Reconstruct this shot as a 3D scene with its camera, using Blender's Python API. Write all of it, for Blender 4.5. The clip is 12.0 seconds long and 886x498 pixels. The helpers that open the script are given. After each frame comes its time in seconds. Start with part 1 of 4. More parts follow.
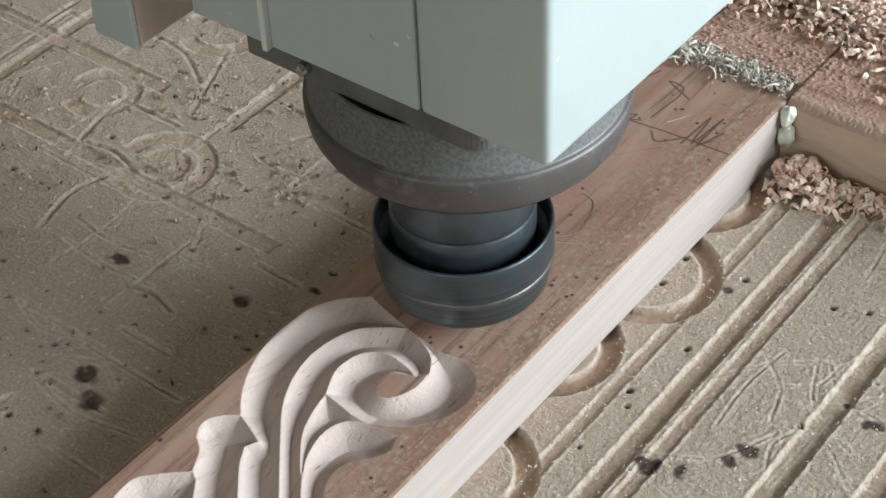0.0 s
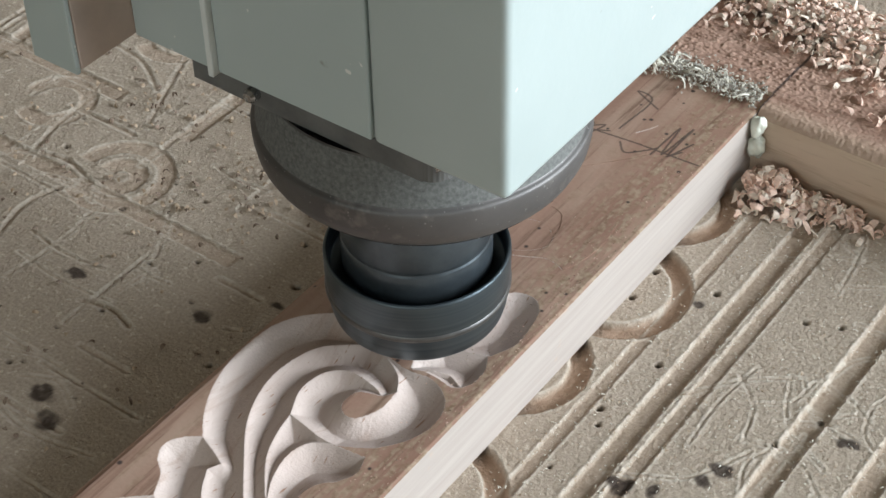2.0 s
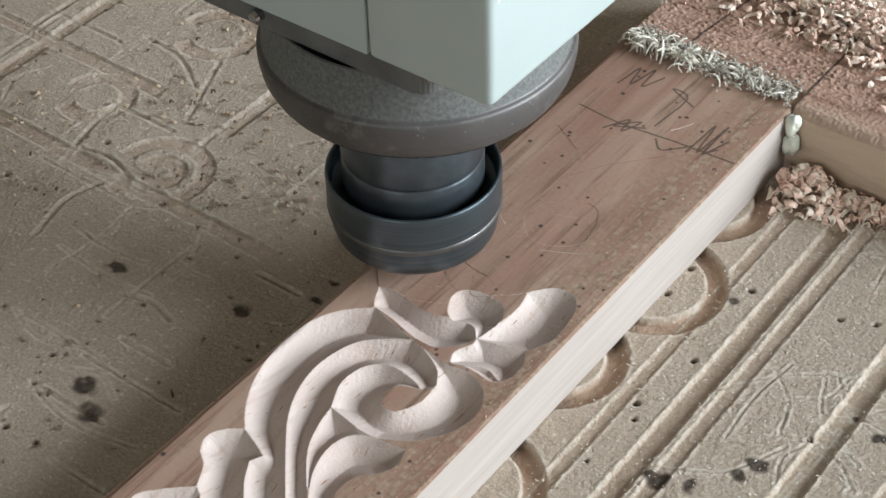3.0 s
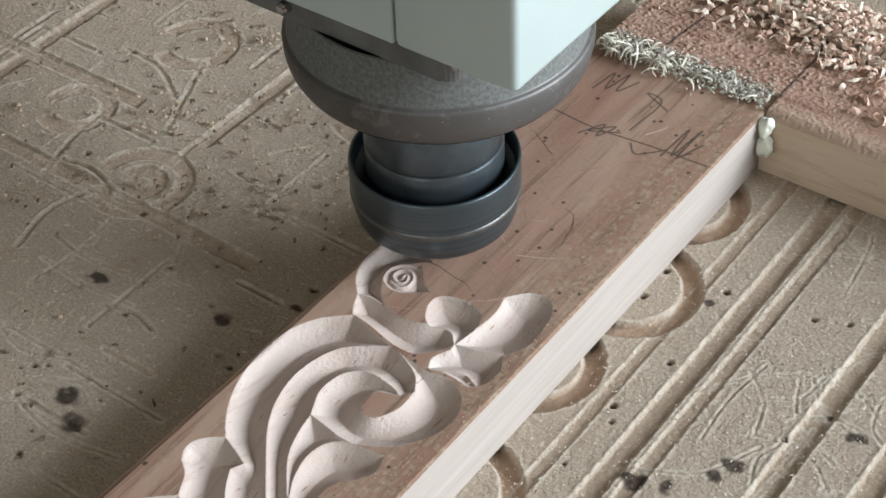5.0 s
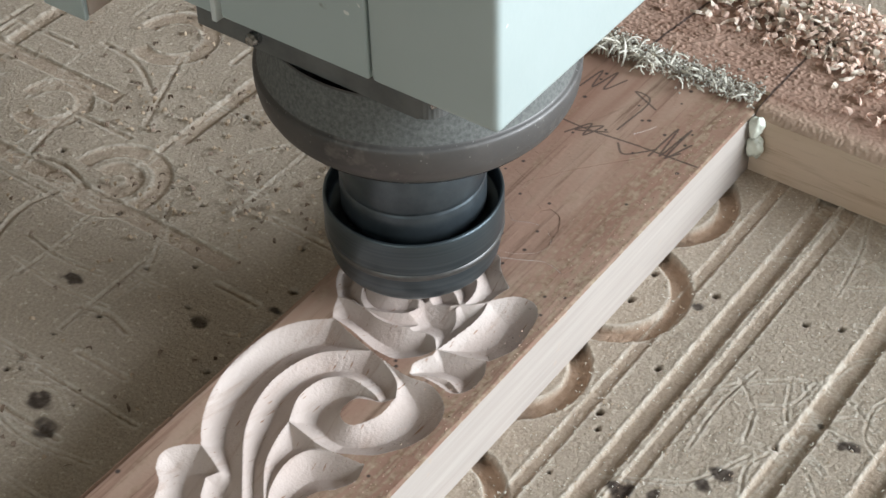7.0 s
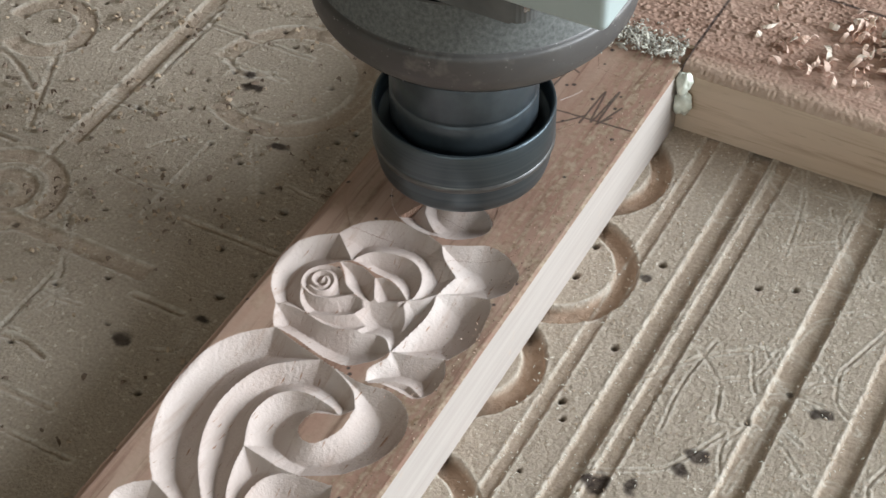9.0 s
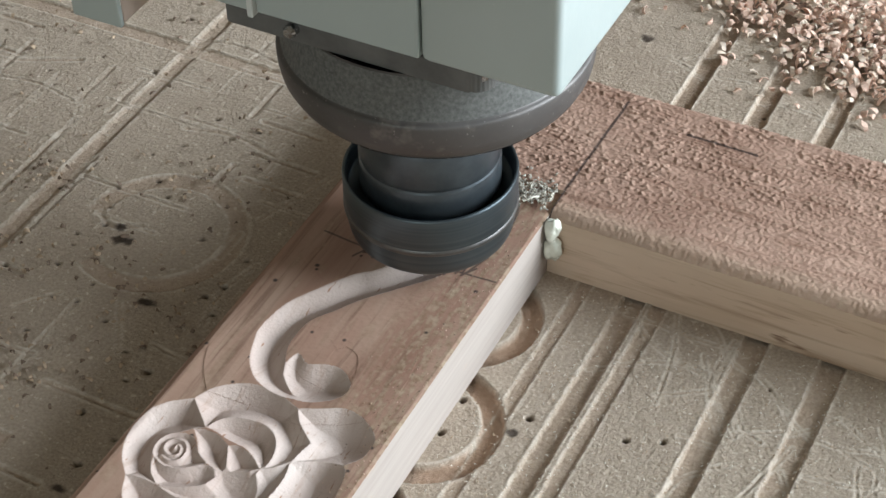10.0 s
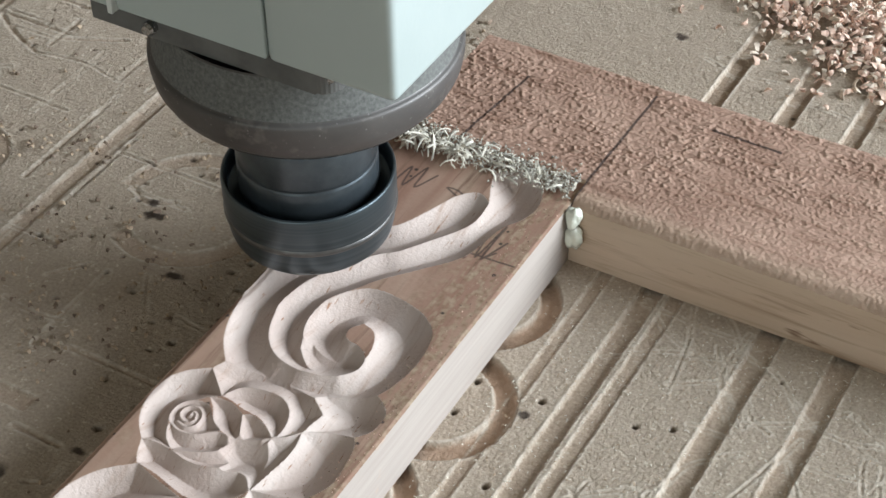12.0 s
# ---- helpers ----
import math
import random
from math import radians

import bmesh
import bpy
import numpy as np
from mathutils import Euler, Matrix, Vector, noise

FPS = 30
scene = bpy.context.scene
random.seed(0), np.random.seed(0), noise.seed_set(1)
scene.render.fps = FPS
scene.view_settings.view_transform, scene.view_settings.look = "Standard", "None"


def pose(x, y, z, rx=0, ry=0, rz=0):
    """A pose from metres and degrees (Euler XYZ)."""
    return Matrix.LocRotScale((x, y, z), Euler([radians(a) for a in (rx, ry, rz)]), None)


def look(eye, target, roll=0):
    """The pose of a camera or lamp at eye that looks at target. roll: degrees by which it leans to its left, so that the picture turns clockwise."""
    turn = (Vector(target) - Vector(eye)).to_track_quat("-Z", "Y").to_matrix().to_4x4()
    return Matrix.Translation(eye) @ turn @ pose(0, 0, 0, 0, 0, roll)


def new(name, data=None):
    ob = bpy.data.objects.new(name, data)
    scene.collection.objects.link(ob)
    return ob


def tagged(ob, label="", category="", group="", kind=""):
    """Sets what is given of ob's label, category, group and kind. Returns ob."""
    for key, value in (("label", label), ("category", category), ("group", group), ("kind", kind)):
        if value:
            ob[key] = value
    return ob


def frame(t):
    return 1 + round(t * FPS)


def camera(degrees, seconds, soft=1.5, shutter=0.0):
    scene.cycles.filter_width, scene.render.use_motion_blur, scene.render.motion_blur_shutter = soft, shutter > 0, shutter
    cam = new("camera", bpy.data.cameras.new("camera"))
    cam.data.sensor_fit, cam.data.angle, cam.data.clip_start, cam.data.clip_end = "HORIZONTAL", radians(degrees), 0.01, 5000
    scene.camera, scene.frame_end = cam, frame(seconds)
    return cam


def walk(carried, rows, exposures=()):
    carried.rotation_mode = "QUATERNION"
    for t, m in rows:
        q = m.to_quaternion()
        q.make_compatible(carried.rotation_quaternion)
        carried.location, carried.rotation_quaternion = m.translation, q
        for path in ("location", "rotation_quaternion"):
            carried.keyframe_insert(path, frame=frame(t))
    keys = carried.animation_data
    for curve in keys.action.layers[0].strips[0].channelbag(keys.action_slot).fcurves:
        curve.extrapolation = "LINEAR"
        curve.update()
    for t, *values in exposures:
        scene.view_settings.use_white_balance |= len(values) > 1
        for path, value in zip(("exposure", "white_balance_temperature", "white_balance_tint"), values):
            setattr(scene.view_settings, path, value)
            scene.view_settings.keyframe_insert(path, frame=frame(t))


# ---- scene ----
cam = camera(28.2, 12.0)
walk(cam, [
    (0, look((0.2119, -0.4580, 0.3999), (-0.0481, -0.1391, 0.0349), -2.70)),
    (0.5, look((0.1967, -0.4497, 0.3943), (-0.0472, -0.1221, 0.0259), -1.51)),
    (1, look((0.2031, -0.4580, 0.3954), (-0.0433, -0.1303, 0.0288), -1.18)),
    (1.5, look((0.2043, -0.4506, 0.3955), (-0.0440, -0.1237, 0.0295), -1.60)),
    (2, look((0.1996, -0.4508, 0.3956), (-0.0475, -0.1229, 0.0295), -1.28)),
    (2.5, look((0.2010, -0.4538, 0.3976), (-0.0506, -0.1301, 0.0309), -1.70)),
    (3, look((0.1982, -0.4579, 0.3987), (-0.0540, -0.1341, 0.0325), -1.68)),
    (3.2, look((0.1996, -0.4528, 0.3985), (-0.0542, -0.1307, 0.0320), -1.74)),
    (4.8, look((0.2031, -0.4557, 0.4002), (-0.0459, -0.1306, 0.0331), -2.47)),
    (5, look((0.2035, -0.4572, 0.4047), (-0.0463, -0.1322, 0.0379), -2.23)),
    (5.5, look((0.1991, -0.4529, 0.4017), (-0.0474, -0.1249, 0.0355), -1.92)),
    (6, look((0.2022, -0.4480, 0.4021), (-0.0508, -0.1246, 0.0362), -1.79)),
    (6.5, look((0.2006, -0.4492, 0.4008), (-0.0502, -0.1240, 0.0350), -1.86)),
    (8.3, look((0.1502, -0.4370, 0.3867), (-0.0558, -0.0995, 0.0044), -0.29)),
    (8.5, look((0.1403, -0.4374, 0.3856), (-0.0556, -0.0952, 0.0022), -0.31)),
    (9, look((0.1437, -0.4368, 0.3903), (-0.0431, -0.0926, 0.0041), -0.31)),
    (9.5, look((0.1548, -0.4343, 0.3958), (-0.0331, -0.0879, 0.0120), -0.63)),
    (10, look((0.1668, -0.3995, 0.4024), (-0.0230, -0.0383, 0.0336), -1.21)),
    (10.5, look((0.1784, -0.4051, 0.4012), (-0.0314, -0.0566, 0.0310), -1.50)),
    (11, look((0.1743, -0.4124, 0.3985), (-0.0372, -0.0663, 0.0271), -1.01)),
    (11.5, look((0.1744, -0.4123, 0.4017), (-0.0358, -0.0657, 0.0299), -0.50)),
    (12, look((0.1859, -0.4042, 0.4021), (-0.0232, -0.0508, 0.0362), -1.13)),
])

# world, window light, added fill light and exposure
world = bpy.data.worlds.new("workshop_daylight")
scene.world = world
world.use_nodes = True
wn = world.node_tree
sky = wn.nodes.new("ShaderNodeTexSky")
sky.sky_type = "NISHITA"
sky.sun_disc = False
sky.sun_elevation = radians(38)
sky.sun_rotation = radians(70)
wn.links.new(sky.outputs[0], wn.nodes["Background"].inputs[0])
wn.nodes["Background"].inputs[1].default_value = 0.1


def opening_light(name, place, target, width, height, power, colour):
    """An area lamp in a wall's opening, for the sky's light or as added fill."""
    data = bpy.data.lights.new(name, "AREA")
    data.shape, data.size, data.size_y, data.energy, data.color = "RECTANGLE", width, height, power, colour
    ob = new(name, data)
    ob.matrix_world = look(place, target)
    return ob


opening_light("window_light_east", (2.40, 1.05, 0.95), (0, 0.0, 0.12), 2.0, 1.42, 194, (0.815, 0.922, 1.0))
# added fill lamp on the camera's side, to brighten south-facing surfaces
opening_light("fill_light_south", (0.5, -2.90, 1.1), (0, 0, 0.4), 1.5, 1.1, 17, (0.88, 1.0, 0.97))
scene.view_settings.exposure = 0.0

# ---- materials ----


class Shade:
    """A node material written in short steps."""

    def __init__(self, name, rough=0.6, metal=0.0, spec=0.4):
        self.mat = bpy.data.materials.new(name)
        self.mat.use_nodes = True
        self.t = self.mat.node_tree
        self.b = self.t.nodes["Principled BSDF"]
        self.b.inputs["Roughness"].default_value = rough
        self.b.inputs["Metallic"].default_value = metal
        self.b.inputs["Specular IOR Level"].default_value = spec
        self.pos = self.t.nodes.new("ShaderNodeNewGeometry").outputs["Position"]
        self.top = None

    def place(self, sx=1.0, sy=1.0, sz=1.0, local=False):
        src = self.pos
        if local:
            src = self.t.nodes.new("ShaderNodeTexCoord").outputs["Object"]
        m = self.t.nodes.new("ShaderNodeMapping")
        m.inputs["Scale"].default_value = (sx, sy, sz)
        self.t.links.new(src, m.inputs["Vector"])
        return m.outputs[0]

    def noise(self, scale, detail=4, rough=0.55, at=None, distort=0.0):
        n = self.t.nodes.new("ShaderNodeTexNoise")
        n.inputs["Scale"].default_value, n.inputs["Detail"].default_value = scale, detail
        n.inputs["Roughness"].default_value, n.inputs["Distortion"].default_value = rough, distort
        self.t.links.new(at if at else self.pos, n.inputs["Vector"])
        return n.outputs["Fac"]

    def ramp(self, fac, stops):
        r = self.t.nodes.new("ShaderNodeValToRGB")
        el = r.color_ramp.elements
        while len(el) < len(stops):
            el.new(0.5)
        for e, (p, c) in zip(el, stops):
            e.position = p
            e.color = (*c, 1) if len(c) == 3 else c
        self.t.links.new(fac, r.inputs[0])
        return r.outputs[0]

    def grey(self, fac, a, b):
        return self.ramp(fac, [(a, (0, 0, 0)), (b, (1, 1, 1))])

    def mix(self, fac, a, b, mode="MIX"):
        m = self.t.nodes.new("ShaderNodeMix")
        m.data_type, m.blend_type = "RGBA", mode
        for v, s in ((fac, m.inputs[0]), (a, m.inputs[6]), (b, m.inputs[7])):
            if isinstance(v, (int, float)):
                s.default_value = v
            elif isinstance(v, tuple):
                s.default_value = (*v, 1)
            else:
                self.t.links.new(v, s)
        return m.outputs[2]

    def attribute(self, name):
        a = self.t.nodes.new("ShaderNodeAttribute")
        a.attribute_name = name
        return a.outputs["Fac"]

    def colour(self, c):
        if isinstance(c, tuple):
            self.b.inputs["Base Color"].default_value = (*c, 1)
        else:
            self.t.links.new(c, self.b.inputs["Base Color"])
        return self

    def rough(self, fac, lo, hi):
        m = self.t.nodes.new("ShaderNodeMapRange")
        m.inputs[3].default_value, m.inputs[4].default_value = lo, hi
        self.t.links.new(fac, m.inputs[0])
        self.t.links.new(m.outputs[0], self.b.inputs["Roughness"])
        return self

    def bump(self, fac, metres, strength=1.0):
        n = self.t.nodes.new("ShaderNodeBump")
        n.inputs["Distance"].default_value, n.inputs["Strength"].default_value = metres, strength
        self.t.links.new(fac, n.inputs["Height"])
        if self.top:
            self.t.links.new(self.top, n.inputs["Normal"])
        self.top = n.outputs[0]
        self.t.links.new(self.top, self.b.inputs["Normal"])
        return self


def mdf():
    s = Shade("mdf_spoilboard", 0.85, 0, 0.2)
    base = s.ramp(s.noise(9, 5), [(0.3, (0.45, 0.36, 0.28)), (0.7, (0.54, 0.445, 0.355))])
    base = s.mix(s.grey(s.noise(900, 2), 0.35, 0.75), base, (0.36, 0.285, 0.225), "MIX")
    base = s.mix(s.grey(s.noise(420, 3), 0.61, 0.70), base, (0.62, 0.54, 0.44))
    base = s.mix(s.attribute("cut"), base, s.ramp(s.noise(300, 3), [(0.3, (0.42, 0.28, 0.195)), (0.7, (0.53, 0.37, 0.27))]))
    base = s.mix(s.attribute("burr"), base, (0.66, 0.58, 0.49))
    # near black for oily stains and for the painted shade in drill holes
    base = s.mix(s.attribute("stain_and_shade"), base, (0.045, 0.03, 0.024))
    s.colour(base)
    s.bump(s.noise(700, 4, 0.75), 0.0009, 0.9).bump(s.noise(120, 3), 0.0008, 0.6)
    return s.mat


def stile_face():
    s = Shade("weathered_wood_face", 0.62, 0, 0.3)
    grain = s.noise(1.0, 6, 0.6, s.place(420, 22, 60), 0.4)
    broad = s.noise(1.0, 4, 0.55, s.place(70, 9, 20), 0.6)
    base = s.ramp(broad, [(0.28, (0.30, 0.165, 0.118)), (0.52, (0.39, 0.24, 0.178)), (0.75, (0.47, 0.33, 0.25))])
    base = s.mix(s.grey(grain, 0.52, 0.72), base, (0.20, 0.115, 0.08))
    base = s.mix(s.attribute("dust"), base, s.ramp(s.noise(500, 3), [(0.35, (0.25, 0.16, 0.10)), (0.65, (0.46, 0.35, 0.25))]))
    base = s.mix(s.attribute("pencil"), base, (0.035, 0.028, 0.028))
    s.colour(base)
    s.rough(grain, 0.5, 0.75)
    s.bump(grain, 0.00025, 0.6).bump(s.noise(600, 3), 0.0003, 0.4)
    return s.mat


def fresh_cut():
    s = Shade("fresh_carved_wood", 0.7, 0, 0.25)
    grain = s.noise(1.0, 5, 0.6, s.place(360, 26, 90), 0.3)
    base = s.ramp(s.noise(1.0, 4, 0.55, s.place(60, 12, 40), 0.5), [(0.3, (0.54, 0.42, 0.37)), (0.7, (0.64, 0.535, 0.485))])
    base = s.mix(s.grey(grain, 0.55, 0.8), base, (0.43, 0.29, 0.225))
    base = s.mix(s.grey(s.noise(1.0, 3, 0.5, s.place(900, 160, 300)), 0.66, 0.74), base, (0.36, 0.20, 0.13))
    s.colour(base)
    s.bump(grain, 0.0002, 0.5).bump(s.noise(900, 3, 0.7), 0.0004, 0.8)
    return s.mat


def pale_edge():
    s = Shade("pale_sawn_edge", 0.7, 0, 0.25)
    grain = s.noise(1.0, 5, 0.6, s.place(90, 14, 420), 0.3)
    base = s.ramp(grain, [(0.3, (0.385, 0.325, 0.29)), (0.7, (0.455, 0.395, 0.355))])
    base = s.mix(s.grey(s.noise(55, 3), 0.66, 0.74), base, (0.50, 0.36, 0.27))
    s.colour(base)
    s.bump(grain, 0.0002, 0.6)
    return s.mat


def rail_top():
    s = Shade("torn_red_wood", 0.75, 0, 0.25)
    grain = s.noise(1.0, 5, 0.6, s.place(30, 300, 60), 0.4)
    base = s.ramp(s.noise(38, 5), [(0.3, (0.37, 0.225, 0.168)), (0.7, (0.50, 0.325, 0.25))])
    base = s.mix(s.grey(grain, 0.5, 0.75), base, (0.26, 0.145, 0.10))
    base = s.mix(s.attribute("dust"), base, s.ramp(s.noise(1.0, 4, 0.6, s.place(14, 90, 60), 0.5), [(0.3, (0.42, 0.30, 0.215)), (0.7, (0.56, 0.42, 0.32))]))
    base = s.mix(s.attribute("pencil"), base, (0.03, 0.022, 0.022))
    s.colour(base)
    s.bump(s.noise(800, 3, 0.7), 0.0003, 0.6)
    return s.mat


def rail_side():
    s = Shade("tan_rail_face", 0.65, 0, 0.3)
    grain = s.noise(1.0, 6, 0.6, s.place(18, 60, 330), 0.5)
    base = s.ramp(s.noise(1.0, 4, 0.5, s.place(10, 30, 60), 0.4), [(0.3, (0.56, 0.41, 0.30)), (0.7, (0.68, 0.53, 0.41))])
    base = s.mix(s.grey(grain, 0.5, 0.75), base, (0.36, 0.235, 0.155))
    base = s.mix(s.grey(s.noise(1.0, 3, 0.6, s.place(20, 40, 190), 1.2), 0.63, 0.74), base, (0.27, 0.17, 0.115))
    s.colour(base)
    s.bump(grain, 0.0004, 0.8)
    return s.mat


def plain(name, colour, rough=0.6, metal=0.0, var=0.12, scale=60, bump=0.0, spec=0.4):
    s = Shade(name, rough, metal, spec)
    at = s.place(1, 1, 1, True)
    dark = tuple(max(0, c * (1 - var)) for c in colour)
    light = tuple(min(1, c * (1 + var)) for c in colour)
    s.colour(s.ramp(s.noise(scale, 5, 0.6, at), [(0.3, dark), (0.7, light)]))
    s.rough(s.noise(scale * 2.3, 4, 0.6, at), max(0.05, rough - 0.12), min(1, rough + 0.12))
    if bump:
        s.bump(s.noise(scale * 6, 3, 0.6, at), bump, 0.6)
    return s.mat


def cover_paint():
    s = Shade("grey_green_enamel", 0.42, 0, 0.5)
    at = s.place(1, 1, 1, True)
    base = s.ramp(s.noise(14, 4, 0.5, at), [(0.3, (0.42, 0.475, 0.46)), (0.7, (0.47, 0.525, 0.51))])
    base = s.mix(s.grey(s.noise(160, 2, 0.5, at), 0.735, 0.75), base, (0.75, 0.74, 0.70))
    base = s.mix(s.grey(s.noise(46, 4, 0.75, at), 0.68, 0.74), base, (0.24, 0.23, 0.20))
    s.colour(base)
    s.rough(s.noise(50, 4, 0.6, at), 0.34, 0.55)
    s.bump(s.noise(420, 2, 0.5, at), 0.0001, 0.35)
    return s.mat


def cast_iron():
    s = Shade("dusty_machined_iron", 0.45, 0.55, 0.5)
    at = s.place(1, 1, 1, True)
    base = s.ramp(s.noise(22, 5, 0.6, at), [(0.3, (0.085, 0.079, 0.077)), (0.7, (0.16, 0.147, 0.14))])
    base = s.mix(s.grey(s.noise(900, 2, 0.6, at), 0.68, 0.78), base, (0.42, 0.40, 0.38))
    base = s.mix(s.grey(s.noise(60, 4, 0.7, at), 0.55, 0.75), base, (0.30, 0.27, 0.25))
    s.colour(base)
    s.rough(s.noise(90, 4, 0.6, at), 0.36, 0.68)
    s.bump(s.noise(500, 3, 0.6, at), 0.0001, 0.4)
    return s.mat


def black_oxide():
    s = Shade("black_oxide_steel", 0.28, 0.85, 0.5)
    at = s.place(1, 1, 160, True)
    base = s.ramp(s.noise(5, 3, 0.5, at), [(0.3, (0.085, 0.105, 0.118)), (0.7, (0.13, 0.155, 0.17))])
    s.colour(base)
    s.rough(s.noise(9, 3, 0.5, at), 0.30, 0.46)
    return s.mat


MDF, STILE, FRESH, PALE = mdf(), stile_face(), fresh_cut(), pale_edge()
RAILTOP, RAILSIDE, COVER, IRON, BLACK = rail_top(), rail_side(), cover_paint(), cast_iron(), black_oxide()
WORN = plain("worn_grey_steel", (0.15, 0.145, 0.14), 0.42, 0.8, 0.25, 120)
COLLAR = plain("dark_blued_steel", (0.10, 0.118, 0.132), 0.36, 0.75, 0.3, 90)
STEEL = plain("bright_steel", (0.42, 0.42, 0.42), 0.25, 1.0, 0.15, 200)
DUST = plain("settled_wood_dust", (0.15, 0.15, 0.142), 0.7, 0.2, 0.35, 900)
DARKPLATE = plain("dark_grey_plate", (0.15, 0.15, 0.145), 0.55, 0.3, 0.3, 60)
EDGE = plain("pale_enamel_edge", (0.70, 0.72, 0.70), 0.4, 0, 0.05, 80)
PRIMER = plain("pinkish_primer_bracket", (0.56, 0.44, 0.37), 0.5, 0, 0.18, 30)
GLUE = plain("milky_hot_glue", (0.74, 0.74, 0.64), 0.22, 0, 0.12, 200, 0.0002, 0.6)
CHIP = [plain("pink_wood_chip", (0.85, 0.585, 0.475), 0.75, 0, 0.25, 300), plain("tan_wood_chip", (0.78, 0.65, 0.54), 0.75, 0, 0.2, 300),
        plain("brown_wood_chip", (0.74, 0.52, 0.42), 0.75, 0, 0.25, 300)]
FLUFF = [plain("grey_wood_shaving", (0.50, 0.46, 0.40), 0.8, 0, 0.35, 300), plain("cream_wood_shaving", (0.72, 0.67, 0.58), 0.8, 0, 0.15, 300)]
CRUMB = [plain("dark_mdf_crumb", (0.22, 0.155, 0.115), 0.9, 0, 0.3, 400), plain("tan_mdf_crumb", (0.46, 0.34, 0.24), 0.9, 0, 0.2, 400)]
PLASTER = plain("dusty_rendered_wall", (0.34, 0.285, 0.22), 0.9, 0, 0.06, 3)
CONCRETE = plain("grey_concrete", (0.30, 0.29, 0.27), 0.9, 0, 0.15, 5)

# ---- helpers for meshes ----


def finish(name, bm, mats, parent=None, label="", category="", group="", kind="", smooth=True):
    me = bpy.data.meshes.new(name)
    bm.to_mesh(me)
    bm.free()
    for m in mats if isinstance(mats, (list, tuple)) else [mats]:
        me.materials.append(m)
    if smooth:
        me.shade_smooth()
    ob = new(name, me)
    ob.parent = parent
    return tagged(ob, label, category, group, kind)


def part(name, bm, material, parent, label="", smooth=False):
    return finish(name, bm, material, parent, label, smooth=smooth)


def block(bm, lo, hi, bevel=0.0):
    r = bmesh.ops.create_cube(bm, size=1)
    for v in r["verts"]:
        v.co = [lo[i] if v.co[i] < 0 else hi[i] for i in range(3)]
    if bevel:
        edges = list({e for v in r["verts"] for e in v.link_edges})
        bmesh.ops.bevel(bm, geom=edges, offset=bevel, segments=3, profile=0.5, affect="EDGES")
    return bm


def lathe(bm, profile, segments=96):
    """A body of revolution about z from (radius, z) pairs, listed along its outline."""
    rings = []
    for r, z in profile:
        if r <= 1e-6:
            rings.append([bm.verts.new((0, 0, z))])
        else:
            rings.append([bm.verts.new((r * math.cos(2 * math.pi * k / segments), r * math.sin(2 * math.pi * k / segments), z)) for k in range(segments)])
    for a, b in zip(rings, rings[1:]):
        for k in range(segments):
            n = (k + 1) % segments
            f = [a[k % len(a)], a[n % len(a)], b[n % len(b)], b[k % len(b)]]
            f = [v for i, v in enumerate(f) if v not in f[:i]]
            if len(f) > 2:
                bm.faces.new(f)
    bmesh.ops.recalc_face_normals(bm, faces=bm.faces)
    return bm


def rounded(profile, r=0.0006):
    """The outline with its corners taken off."""
    out = [profile[0]]
    for a, b, c in zip(profile, profile[1:], profile[2:]):
        for q in (a, c):
            d = math.hypot(q[0] - b[0], q[1] - b[1])
            k = min(r, d * 0.4) / d if d > 0 else 0
            out.append((b[0] + (q[0] - b[0]) * k, b[1] + (q[1] - b[1]) * k))
    return out + [profile[-1]]


def lattice(x, y, seed):
    """Smooth random values over the plane, one cell to a unit."""
    xi, yi = np.floor(x).astype(np.int64), np.floor(y).astype(np.int64)
    fx, fy = x - xi, y - yi
    fx, fy = fx * fx * (3 - 2 * fx), fy * fy * (3 - 2 * fy)

    def h(a, b):
        n = (a * 374761393 + b * 668265263 + seed * 974634777) & 0x7FFFFFFF
        n = ((n ^ (n >> 13)) * 1274126177) & 0x7FFFFFFF
        return ((n ^ (n >> 16)) & 0xFFFF) / 65535.0
    top = h(xi, yi) * (1 - fx) + h(xi + 1, yi) * fx
    low = h(xi, yi + 1) * (1 - fx) + h(xi + 1, yi + 1) * fx
    return top * (1 - fy) + low * fy


def ease(a, b, v):
    k = np.clip((v - a) / (b - a), 0, 1)
    return k * k * (3 - 2 * k)


def curve_points(pts, steps=8):
    """A smooth line through the points (Catmull-Rom)."""
    p = np.array(pts, float)
    if len(p) < 3:
        return np.array([p[0] + (p[-1] - p[0]) * k / steps for k in range(steps + 1)])
    p = np.vstack([2 * p[0] - p[1], p, 2 * p[-1] - p[-2]])
    out = []
    for a, b, c, d in zip(p, p[1:], p[2:], p[3:]):
        for k in range(steps):
            t = k / steps
            out.append(0.5 * (2 * b + (c - a) * t + (2 * a - 5 * b + 4 * c - d) * t * t + (3 * b - a - 3 * c + d) * t ** 3))
    return np.array(out + [p[-2]])


